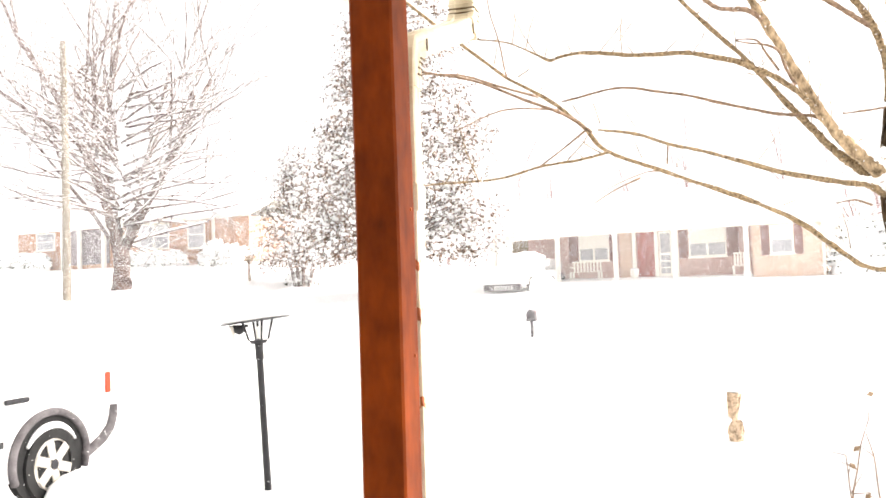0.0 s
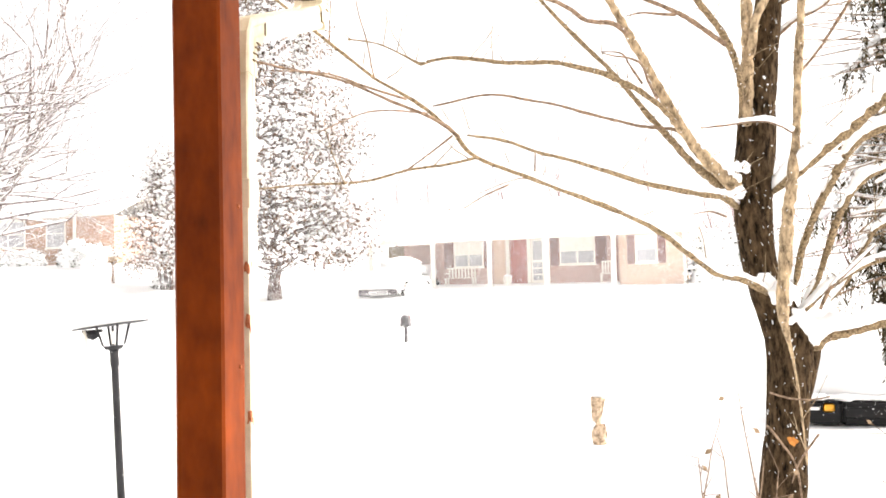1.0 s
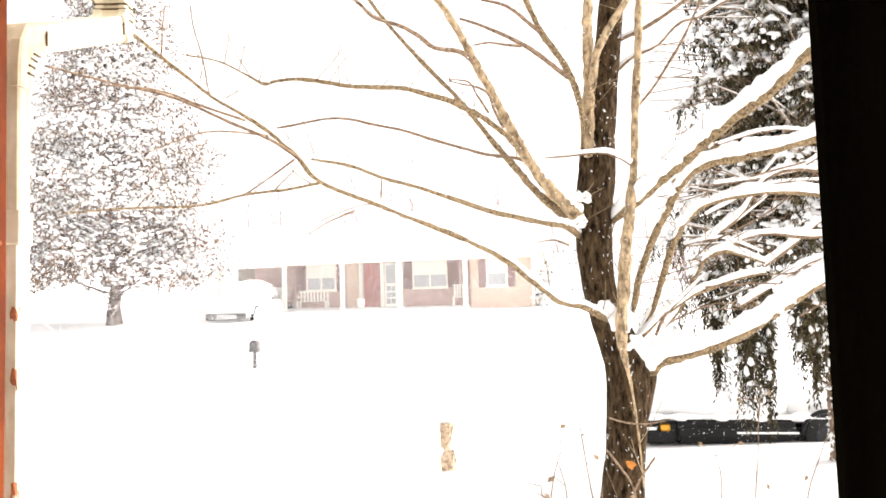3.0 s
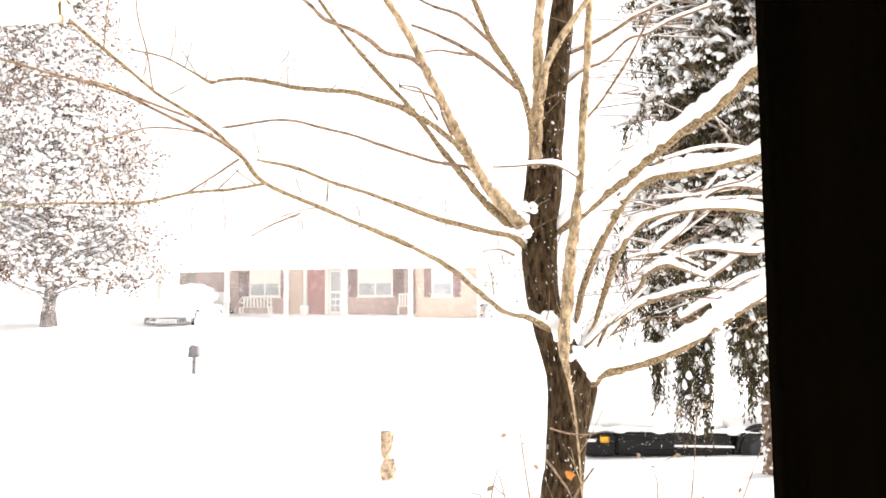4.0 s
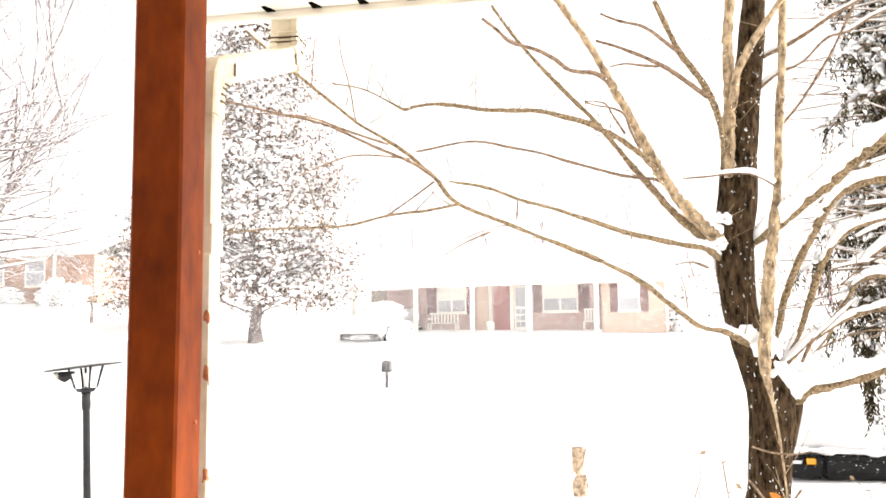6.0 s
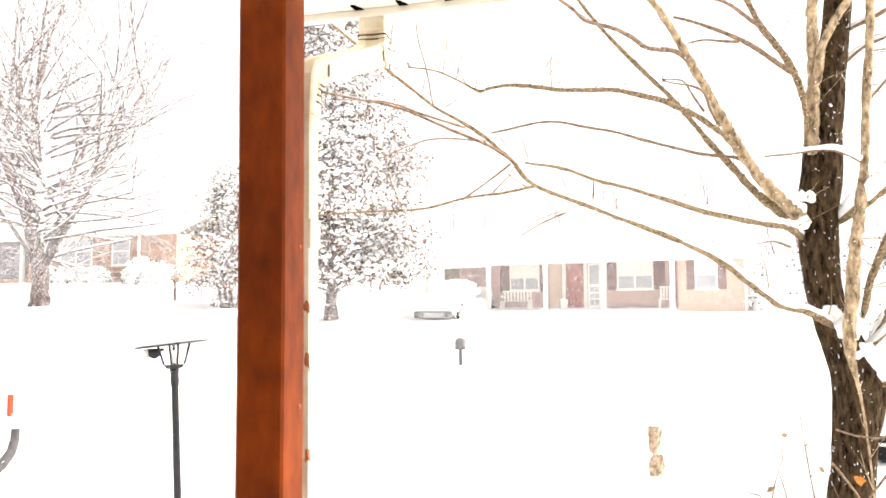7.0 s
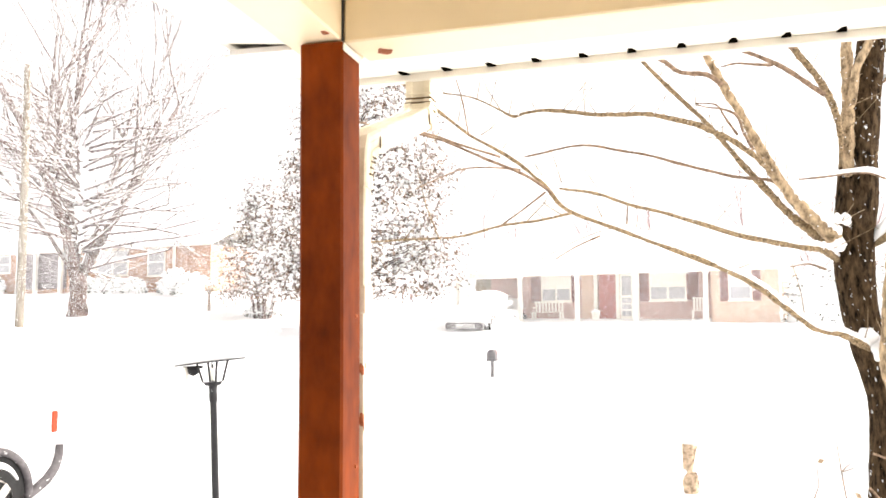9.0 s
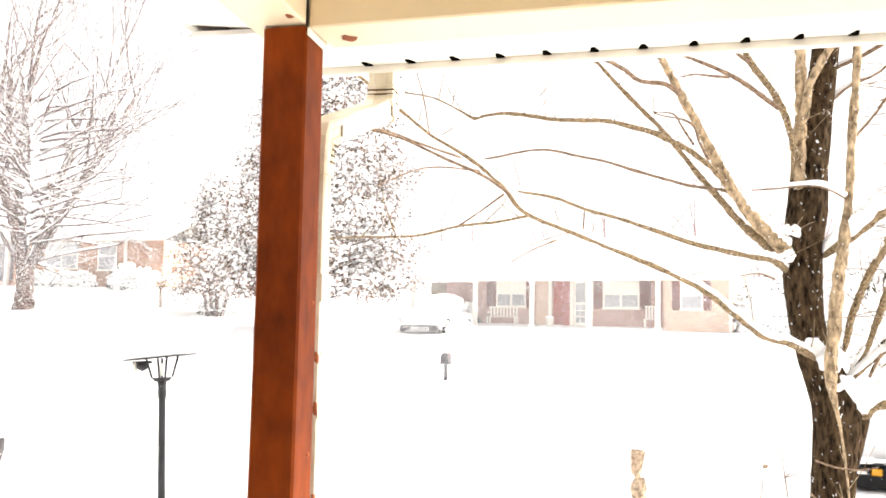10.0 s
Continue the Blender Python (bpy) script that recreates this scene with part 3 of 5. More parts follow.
branch("twig", 0.8, [(1.51, 7.05, 4.08, 0.018), (1.44, 7.03, 4.12, 0.015), (1.33, 7.01, 4.16, 0.013), (1.20, 6.98, 4.16, 0.012), (1.07, 6.95, 4.14, 0.012), (0.86, 6.90, 4.12, 0.010)])
branch("limb", 1.35, [(1.53, 7.15, 3.79, 0.059), (1.67, 7.07, 3.91, 0.058), (1.86, 6.96, 4.07, 0.063), (2.03, 6.86, 4.23, 0.062), (2.24, 6.74, 4.38, 0.060), (2.40, 6.64, 4.50, 0.062), (2.56, 6.53, 4.67, 0.064), (2.71, 6.43, 4.79, 0.062), (2.98, 6.25, 4.98, 0.060)])
branch("limb", 1.2, [(1.53, 7.25, 3.03, 0.030), (1.58, 7.21, 3.27, 0.036), (1.67, 7.18, 3.51, 0.038), (1.79, 7.14, 3.75, 0.041), (1.89, 7.11, 3.93, 0.041), (2.00, 7.09, 4.03, 0.041), (2.14, 7.07, 4.08, 0.043), (2.34, 7.03, 4.11, 0.046), (2.54, 7.00, 4.15, 0.046), (2.74, 6.97, 4.20, 0.046), (3.01, 6.93, 4.25, 0.045), (3.52, 6.85, 4.38, 0.045)])
branch("limb", 0.0, [(2.03, 7.10, 4.09, 0.035), (2.11, 7.09, 4.15, 0.038), (2.18, 7.08, 4.21, 0.038)])
branch("limb", 1.4, [(1.69, 7.30, 3.02, 0.027), (1.77, 7.26, 3.27, 0.033), (1.83, 7.22, 3.46, 0.036), (1.91, 7.19, 3.63, 0.033), (2.01, 7.16, 3.74, 0.029), (2.15, 7.14, 3.80, 0.026), (2.35, 7.10, 3.84, 0.026), (2.55, 7.06, 3.85, 0.023), (2.82, 7.01, 3.82, 0.023), (3.16, 6.95, 3.75, 0.023)])
branch("limb", 1.2, [(1.91, 7.35, 3.02, 0.024), (2.04, 7.30, 3.28, 0.024), (2.12, 7.28, 3.40, 0.024), (2.24, 7.25, 3.44, 0.024), (2.38, 7.23, 3.40, 0.021), (2.52, 7.20, 3.34, 0.018)])
branch("limb", 1.3, [(1.60, 7.35, 2.81, 0.030), (1.75, 7.31, 2.96, 0.027), (1.87, 7.28, 3.04, 0.024), (2.00, 7.25, 3.12, 0.024), (2.20, 7.21, 3.19, 0.021), (2.36, 7.18, 3.24, 0.018), (2.50, 7.15, 3.26, 0.015)])
branch("limb", 1.8, [(1.66, 7.36, 2.54, 0.073), (1.73, 7.34, 2.61, 0.061), (1.95, 7.29, 2.67, 0.051), (2.15, 7.25, 2.73, 0.048), (2.35, 7.20, 2.82, 0.047), (2.55, 7.15, 2.96, 0.047), (2.74, 7.10, 3.09, 0.047), (2.94, 7.05, 3.23, 0.046), (3.09, 7.01, 3.35, 0.046), (3.50, 6.90, 3.65, 0.042)])
branch("twig", 0.3, [(1.52, 7.42, 4.88, 0.024), (1.66, 7.39, 4.99, 0.021), (1.83, 7.36, 5.06, 0.019), (2.00, 7.32, 5.22, 0.018), (2.15, 7.29, 5.26, 0.016), (2.34, 7.25, 5.36, 0.016), (2.63, 7.20, 5.46, 0.016)])
branch("twig", 0.3, [(1.56, 7.42, 5.13, 0.024), (1.75, 7.36, 5.21, 0.024), (1.88, 7.32, 5.28, 0.021), (2.04, 7.26, 5.38, 0.018), (2.24, 7.20, 5.47, 0.016)])
branch("twig", 0.4, [(1.61, 7.20, 4.53, 0.018), (1.77, 7.17, 4.73, 0.018), (1.94, 7.14, 4.99, 0.015), (2.05, 7.12, 5.20, 0.013), (2.14, 7.10, 5.39, 0.013)])
branch("twig", 0.6, [(1.70, 7.30, 2.82, 0.018), (1.78, 7.27, 2.98, 0.016), (1.89, 7.24, 3.09, 0.013), (2.07, 7.20, 3.27, 0.010)])
branch("twig", 0.9, [(2.42, 7.50, 3.02, 0.022), (2.63, 7.45, 3.15, 0.022), (2.88, 7.40, 3.31, 0.019), (3.13, 7.35, 3.40, 0.016), (3.37, 7.30, 3.45, 0.013)])
branch("twig", 1.0, [(2.27, 7.60, 3.42, 0.022), (2.51, 7.55, 3.55, 0.022), (2.72, 7.51, 3.58, 0.019), (3.01, 7.46, 3.54, 0.019), (3.34, 7.40, 3.59, 0.016)])
branch("twig", 1.0, [(2.22, 7.50, 3.55, 0.024), (2.44, 7.46, 3.72, 0.022), (2.65, 7.40, 4.00, 0.019), (2.90, 7.36, 4.06, 0.019), (3.22, 7.30, 3.99, 0.016)])
branch("twig", 1.0, [(2.70, 7.70, 3.33, 0.022), (2.91, 7.64, 3.48, 0.022), (3.11, 7.57, 3.66, 0.019), (3.36, 7.50, 3.74, 0.016)])
branch("limb", 0.5, [(1.24, 7.10, 2.99, 0.038), (1.12, 7.04, 3.05, 0.037), (0.93, 6.95, 3.10, 0.035), (0.73, 6.84, 3.24, 0.033), (0.56, 6.73, 3.37, 0.032), (0.32, 6.60, 3.50, 0.030), (0.02, 6.42, 3.61, 0.027), (-0.30, 6.23, 3.73, 0.025), (-0.64, 6.00, 3.85, 0.022), (-0.77, 5.86, 4.00, 0.021), (-0.93, 5.71, 4.13, 0.019), (-1.16, 5.50, 4.26, 0.017), (-1.32, 5.31, 4.38, 0.016), (-1.50, 5.08, 4.52, 0.014), (-1.61, 4.90, 4.61, 0.012)])
branch("limb", 0.0, [(-0.56, 5.40, 3.75, 0.012), (-0.74, 5.35, 3.71, 0.011), (-0.94, 5.28, 3.68, 0.010), (-1.16, 5.21, 3.62, 0.009), (-1.50, 5.10, 3.60, 0.007), (-1.77, 5.00, 3.57, 0.006)])
branch("twig", 0.0, [(-0.69, 5.30, 3.86, 0.009), (-0.81, 5.25, 3.76, 0.007), (-0.94, 5.20, 3.66, 0.006)])
branch("twig", 0.0, [(-0.65, 5.30, 3.85, 0.012), (-0.79, 5.25, 3.95, 0.011), (-1.00, 5.18, 4.04, 0.010), (-1.25, 5.10, 4.15, 0.009), (-1.54, 5.00, 4.21, 0.007), (-1.81, 4.90, 4.27, 0.006)])
branch("twig", 0.0, [(-0.92, 5.20, 4.05, 0.009), (-1.12, 5.11, 4.11, 0.008), (-1.31, 5.02, 4.17, 0.006), (-1.55, 4.90, 4.17, 0.004)])
branch("twig", 0.0, [(-0.84, 5.40, 4.01, 0.008), (-1.02, 5.27, 4.01, 0.007), (-1.16, 5.17, 3.98, 0.006), (-1.35, 5.00, 3.86, 0.004)])
branch("limb", 0.6, [(1.075, 7.12, 3.615, 0.040), (1.0, 7.05, 3.645, 0.036), (0.79, 6.93, 3.67, 0.033), (0.41, 6.72, 3.74, 0.028), (-0.02, 6.46, 3.86, 0.023), (-0.27, 6.30, 3.91, 0.019), (-0.47, 6.16, 3.97, 0.017), (-0.69, 6.00, 3.99, 0.014)])
branch("twig", 0.0, [(1.24, 6.90, 2.27, 0.010), (1.37, 6.90, 2.23, 0.009), (1.51, 6.90, 2.22, 0.007), (1.63, 6.90, 2.24, 0.006)])
branch("twig", 0.0, [(1.21, 6.90, 2.05, 0.012), (1.30, 6.90, 1.93, 0.011), (1.39, 6.90, 1.78, 0.010), (1.42, 6.90, 1.54, 0.008)])
branch("twig", 0.0, [(1.55, 6.90, 1.99, 0.010), (1.42, 6.90, 1.81, 0.008), (1.36, 6.90, 1.66, 0.006)])
branch("twig", 0.4, [(-0.34, 7.10, 3.84, 0.010), (-0.46, 7.01, 3.83, 0.009), (-0.68, 6.83, 3.73, 0.008), (-0.91, 6.60, 3.58, 0.006)])
branch("twig", 0.0, [(-0.48, 6.60, 3.74, 0.010), (-0.64, 6.50, 3.66, 0.007), (-0.77, 6.40, 3.57, 0.006)])
branch("twig", 0.0, [(-0.30, 6.40, 3.75, 0.009), (-0.29, 6.37, 3.81, 0.008), (-0.28, 6.30, 3.94, 0.005)])
branch("twig", 0.0, [(-1.05, 5.00, 4.13, 0.006), (-1.06, 4.99, 4.18, 0.006), (-1.08, 4.98, 4.31, 0.005), (-1.12, 4.96, 4.47, 0.004), (-1.13, 4.95, 4.57, 0.004)])
branch("twig", 0.0, [(-1.27, 4.95, 4.32, 0.006), (-1.27, 4.95, 4.35, 0.006), (-1.26, 4.95, 4.52, 0.004), (-1.25, 4.95, 4.57, 0.004)])
branch("twig", 0.3, [(1.06, 7.20, 3.51, 0.013), (0.94, 7.15, 3.55, 0.011), (0.81, 7.10, 3.53, 0.008)])
branch("twig", 0.0, [(0.46, 6.80, 4.43, 0.012), (0.38, 6.76, 4.55, 0.010), (0.32, 6.74, 4.64, 0.008), (0.18, 6.70, 4.65, 0.006)])
# arching snow-laden shoots growing out of the fork
shoots = random.Random(17)
for k in range(24):
    x, z = shoots.uniform(1.75, 3.0), shoots.uniform(2.9, 4.3)
    y = shoots.uniform(7.2, 7.9)
    an, ln = radians(shoots.uniform(-8, 48)), shoots.uniform(0.5, 1.2)
    bend = shoots.uniform(-0.2, 0.12) * ln
    dx, dz = math.cos(an) * ln, math.sin(an) * ln
    branch("twig", 0.8 if k % 2 == 0 else 0, [(x, y, z, 0.010), (x + dx * 0.5, y - 0.05, z + dz * 0.5 - bend * 0.5, 0.008), (x + dx, y - 0.1, z + dz + bend * 0.4, 0.004)])
    for q in range(2):
        f = shoots.uniform(0.3, 0.95)
        a2, l2 = an + shoots.choice((-1, 1)) * shoots.uniform(0.3, 0.8), ln * shoots.uniform(0.2, 0.45)
        bx, bz = x + dx * f, z + dz * f - bend * 0.5 * math.sin(f * 3.14)
        branch("twig", 0, [(bx, y - 0.1 * f, bz, 0.006), (bx + math.cos(a2) * l2, y - 0.1, bz + math.sin(a2) * l2, 0.003)])
for x, y, z, r in ((1.19, 7.17, 3.86, 0.045), (1.13, 7.15, 3.68, 0.06), (1.30, 7.2, 3.03, 0.07), (1.42, 7.2, 2.95, 0.10), (1.52, 7.25, 2.75, 0.09), (1.62, 7.3, 2.66, 0.10), (1.75, 7.4, 2.68, 0.10), (1.385, 7.26, 4.47, 0.030), (1.37, 7.25, 4.52, 0.025), (1.12, 7.1, 3.86, 0.04)):
    part("snow_clump", lump(r, r * 0.8, r * 0.9, x + z, at=(x - LOCAL.x, y - LOCAL.y, z - LOCAL.z), rough=0.5, sub=3), SNOW, yard_tree, "snow caught in a fork", True)


# ---- far houses ----
def window(parent, x0, x1, z0, z1, y=0.0, panes=1, name="window", frame_w=0.06, label="", blind=True):
    fr = part(name, box(x0, x1, y - 0.06, y - 0.005, z0, z0 + frame_w), WHITE, parent, label)
    bm = bmesh.new()
    box(x0, x1, y - 0.06, y - 0.005, z1 - frame_w, z1, bm=bm)
    box(x0, x0 + frame_w, y - 0.06, y - 0.005, z0 + frame_w, z1 - frame_w, bm=bm)
    box(x1 - frame_w, x1, y - 0.06, y - 0.005, z0 + frame_w, z1 - frame_w, bm=bm)
    mid = (z0 + z1) / 2
    box(x0 + frame_w, x1 - frame_w, y - 0.05, y - 0.008, mid - 0.025, mid + 0.025, bm=bm)
    for i in range(1, panes):
        xm = x0 + (x1 - x0) * i / panes
        box(xm - 0.04, xm + 0.04, y - 0.055, y - 0.006, z0 + frame_w, z1 - frame_w, bm=bm)
    part("frame", bm, WHITE, fr)
    part("pane", box(x0 + 0.02, x1 - 0.02, y - 0.03, y - 0.012, z0 + 0.02, mid), DIMGLASS, fr)
    part("blind" if blind else "upper_pane", box(x0 + 0.02, x1 - 0.02, y - 0.032, y - 0.012, mid, z1 - 0.02), WHITE if blind else DIMGLASS, fr, "white blind drawn over the upper sash" if blind else "")
    part("sill", box(x0 - 0.05, x1 + 0.05, y - 0.10, y - 0.006, z0 - 0.06, z0 - 0.002), WHITE, fr)
    return fr


def shutter(parent, x0, x1, z0, z1, y=0.0):
    bm = box(x0, x1, y - 0.03, y - 0.004, z0, z1, 0.004)
    leaf = part("shutter", bm, SHUTTER, parent)
    for i in range(int((z1 - z0) / 0.12)):
        part("slat", box(x0 + 0.04, x1 - 0.04, y - 0.042, y - 0.0305, z0 + 0.06 + 0.12 * i, z0 + 0.13 + 0.12 * i), SHUTTER, leaf)


def gable_roof(parent, x0, x1, y0, y1, z, rise, over=0.42, thick=0.05, snow=0.30):
    ym = (y0 + y1) / 2
    for name, m, lift, t in (("roof", WHITE, 0.0, thick), ("roof_snow", SNOW, thick + 0.004, snow)):
        bm = bmesh.new()
        prof = [(y0 - over, z + lift), (ym, z + rise + lift), (y1 + over, z + lift), (y1 + over, z + lift + t), (ym, z + rise + lift + t), (y0 - over, z + lift + t)]
        ends = []
        for x in (x0 - over, x1 + over):
            ends.append([bm.verts.new((x, yy, zz)) for yy, zz in prof])
        for k in range(6):
            bm.faces.new((ends[0][k], ends[0][(k + 1) % 6], ends[1][(k + 1) % 6], ends[1][k]))
        for e in ends:
            bm.faces.new((e[0], e[1], e[4], e[5]))
            bm.faces.new((e[1], e[2], e[3], e[4]))
        part(name, bm, m, parent, "snow-covered roof" if name == "roof_snow" else "")


def ranch_house():
    ob = empty("brick_house", -6.0, 38.45, 3.17, "low brick ranch house with white porch columns under a snowy roof", "house", rz=-9.2)
    H = 2.08
    part("foundation", box(-0.2, 11.0, 0.02, 9.0, -1.0, 0.0), BRICK, ob)
    part("porch_slab", box(-0.2, 8.0, -0.25, 1.6, -0.6, 0.08, 0.01), SNOW, ob, "snow-dusted porch slab")
    part("wall", box(-0.42, 7.9, 1.6, 9.0, 0.0, H + 0.1), BRICK, ob, "red-brown brick wall")
    part("wing_wall", box(8.05, 10.76, 0.10, 9.0, -0.4, H + 0.1), TANBRICK, ob, "paler tan brick wall of the wing")
    part("carport_wall", box(-2.35, -0.44, 2.6, 2.8, -0.4, H + 0.1), BRICK, ob)
    part("carport_side", box(-3.3, -2.37, 3.0, 3.2, -0.4, H + 0.1), SIDING, ob)
    part("fascia", box(-3.1, 11.1, -0.42, -0.36, H - 0.02, H + 0.22), WHITE, ob)
    part("porch_ceiling", box(-3.0, 8.0, -0.35, 1.6, H + 0.1, H + 0.14), WHITE, ob)
    for x in (-2.95, 0.0, 2.57, 5.06, 7.87):
        bm = box(x - 0.09, x + 0.09, -0.25, -0.07, 0.08, H + 0.1, 0.01)
        box(x - 0.12, x + 0.12, -0.28, -0.04, 0.08, 0.2, 0.01, bm=bm)
        box(x - 0.12, x + 0.12, -0.28, -0.04, H - 0.1, H, 0.01, bm=bm)
        part("column", bm, WHITE, ob)
    window(ob, 0.46, 1.84, 1.0, 2.16, 1.6, 2)
    shutter(ob, -0.02, 0.42, 0.95, 2.16, 1.6)
    shutter(ob, 1.87, 2.09, 0.95, 2.16, 1.6)
    part("pier", box(2.33, 2.86, 1.55, 1.598, 0.08, H + 0.08), TANBRICK, ob, "paler brick pier by the door")
    d = part("door", box(3.14, 3.90, 1.53, 1.595, 0.1, 2.14, 0.005), DOORRED, ob, "dark red panelled front door")
    for z0, z1 in ((0.3, 0.9), (1.05, 1.95)):
        for x0 in (3.22, 3.56):
            part("panel", box(x0, x0 + 0.26, 1.515, 1.531, z0, z1, 0.004), DOORRED, d)
    for x in (2.99, 3.965):
        part("door_trim", box(x - 0.10, x + 0.06, 1.52, 1.597, 0.1, 2.16), WHITE, ob)
    storm = part("storm_door", box(4.05, 4.62, 1.55, 1.596, 0.1, 2.14, 0.004), WHITE, ob, "white storm door with small panes")
    part("upper_glass", box(4.13, 4.54, 1.538, 1.549, 1.22, 2.06), DIMGLASS, storm)
    for i in range(2):
        for j in range(3):
            part("pane", box(4.13 + 0.215 * i, 4.32 + 0.215 * i, 1.538, 1.549, 0.32 + 0.28 * j, 0.55 + 0.28 * j), DIMGLASS, storm)
    part("side_trim", box(4.66, 4.88, 1.52, 1.597, 0.1, 2.16), WHITE, ob)
    shutter(ob, 4.92, 5.28, 0.95, 2.16, 1.6)
    window(ob, 5.33, 6.88, 0.97, 2.16, 1.6, 2)
    shutter(ob, 6.91, 7.38, 0.95, 2.16, 1.6)
    window(ob, 8.74, 9.61, 0.90, 2.05, 0.10, 1)
    shutter(ob, 8.40, 8.71, 0.86, 2.07, 0.10)
    shutter(ob, 9.64, 9.95, 0.86, 2.07, 0.10)
    bm = bmesh.new()
    for i in range(4):
        box(9.45, 9.85, 0.04, 0.095, -0.25 + 0.06 * i, -0.21 + 0.06 * i, bm=bm)
    part("foundation_vent", bm, GREYPL, ob)
    part("downpipe", box(10.63, 10.74, 0.0, 0.09, -0.3, H, 0.01), WHITE, ob)
    gable_roof(ob, -3.0, 11.0, -0.1, 9.0, H + 0.12, 1.75)
    return ob


ranch_house()


def left_house():
    ob = empty("brick_house", -27.56, 45.8, 5.06, "long low orange brick house behind snowy hedges", "house", rz=-8)
    H = 2.78
    part("wall", box(-16.5, -0.10, 0.0, 8.0, -1.2, H), ORANGEBRICK, ob, "mottled orange brick wall")
    part("wing_wall", box(0.10, 2.6, -0.1, 8.0, -1.2, H), ORANGEBRICK, ob, "orange-tan brick wing wall")
    part("corner_column", box(-0.09, 0.09, -0.16, -0.02, -0.6, H, 0.01), WHITE, ob)
    window(ob, -14.75, -13.05, 1.6, H - 0.05, 0, 1, blind=False)
    part("entry_recess", box(-11.9, -8.3, -0.04, -0.006, 0.5, H - 0.03), DIMWALL, ob, "grey-mauve entry wall")
    d = part("door", box(-10.28, -8.66, -0.10, -0.045, 0.75, H - 0.1, 0.01), DIMWALL, ob, "wide grey front door")
    for x0 in (-10.2, -9.44):
        for z0 in (0.9, 1.75):
            part("panel", box(x0, x0 + 0.66, -0.115, -0.101, z0, z0 + 0.7, 0.01), DIMWALL, d)
    for x in (-11.95, -10.50, -8.42):
        part("column", box(x - 0.11, x + 0.11, -0.48, -0.26, -0.2, H, 0.01), WHITE, ob)
    window(ob, -5.85, -3.45, 1.2, H - 0.03, 0, 2, blind=False)
    window(ob, -2.0, -0.68, 1.1, H - 0.03, 0, 1, blind=False)
    part("fascia", box(-16.9, 3.0, -0.58, -0.52, H - 0.02, H + 0.2), WHITE, ob)
    gable_roof(ob, -16.5, 2.6, -0.1, 8.0, H + 0.02, 1.9)
    return ob


left_house()


# ---- bare trees ----
def grow(bark, snow, rng, at, way, length, r, depth, spread=0.5, up=0.15, kids=(3, 4), snow_k=0.8):
    n = 4 if depth else 2
    pts, p, d = [], Vector(at), Vector(way).normalized()
    for i in range(n + 1):
        pts.append((*p, r * (1 - 0.45 * i / n)))
        d = (d + Vector((rng.uniform(-1, 1), rng.uniform(-1, 1), rng.uniform(-1, 1) + up)) * 0.13).normalized()
        p = p + d * (length / n)
    tube(bark, pts, 6 if r > 0.04 else 4 if r > 0.012 else 3)
    if snow is not None and depth > 0 and r < 0.2 and abs(d.z) < 0.9:
        tube(snow, [(x, y, z + q * 0.8, q * snow_k) for x, y, z, q in pts], 4)
    if depth == 0:
        return
    for k in range(rng.randint(*kids)):
        f = rng.uniform(0.25, 1.0) if k else 1.0
        i = min(n, int(f * n + 0.5))
        a = Vector(pts[i][:3])
        side = Vector((rng.uniform(-1, 1), rng.uniform(-1, 1), rng.uniform(-0.3, 0.7)))
        grow(bark, snow, rng, a, d * (1 - spread) + side.normalized() * spread + Vector((0, 0, up * 0.4)), length * rng.uniform(0.55, 0.8), pts[i][3] * rng.uniform(0.5, 0.75), depth - 1, spread, up, kids, snow_k)


def big_maple():
    x, y = -27.57, 37.15
    ob = empty("bare_tree", x, y, land(x, y) - 0.05, "large leafless spreading tree with snow-lined branches", "tree")
    rng = random.Random(11)
    bark, snow = ([], []), ([], [])
    tube(bark, refine([(0, 0, -0.4, 0.62), (0, 0, 0.3, 0.47), (0.02, 0, 1.2, 0.40), (0.0, 0, 2.2, 0.36)], 4), 12, wob=0.2)
    rawpart("trunk", bark, FARBARK, ob)
    bark = ([], [])
    for k, (dx, dz, ln, r) in enumerate(((-0.42, 1, 7.8, 0.23), (-0.2, 1.2, 8.8, 0.2), (0.02, 1.3, 9.0, 0.25), (0.3, 1.1, 8.0, 0.2), (0.5, 1.05, 6.8, 0.17), (-0.6, 1.0, 6.8, 0.15), (0.1, 1.2, 8.4, 0.16), (-0.3, 1.0, 8.0, 0.16), (0.38, 1.25, 8.2, 0.16))):
        grow(bark, snow, rng, (dx * 0.35, rng.uniform(-0.15, 0.15), 1.5 + 0.12 * k), (dx, rng.uniform(-0.4, 0.4), dz), ln * 1.25, r, 4, 0.5, 0.16, (3, 5), 0.85)
    for k in range(58):
        an = rng.uniform(0, 6.28)
        z = rng.uniform(2.8, 10.0)
        grow(bark, snow, rng, (0.05 * z * math.cos(an), 0.05 * z * math.sin(an), z), (math.cos(an), math.sin(an) * 0.6, rng.uniform(0.02, 0.3)), 6.3 - 0.22 * z, 0.07, 3, 0.45, 0.0, (2, 4), 0.75)
    for k in range(18):
        an = rng.uniform(0, 6.28)
        grow(bark, snow, rng, (0.3 * math.cos(an), 0.3 * math.sin(an), rng.uniform(2.2, 7.0)), (math.cos(an), math.sin(an) * 0.7, rng.uniform(0.1, 0.45)), 4.0, 0.075, 3, 0.5, 0.02, (3, 4), 1.2)
    rawpart("crown", bark, FARBARK, ob, "bare branching crown")
    rawpart("snow", snow, SNOW, ob, "snow lining the branches")
    return ob


big_maple()

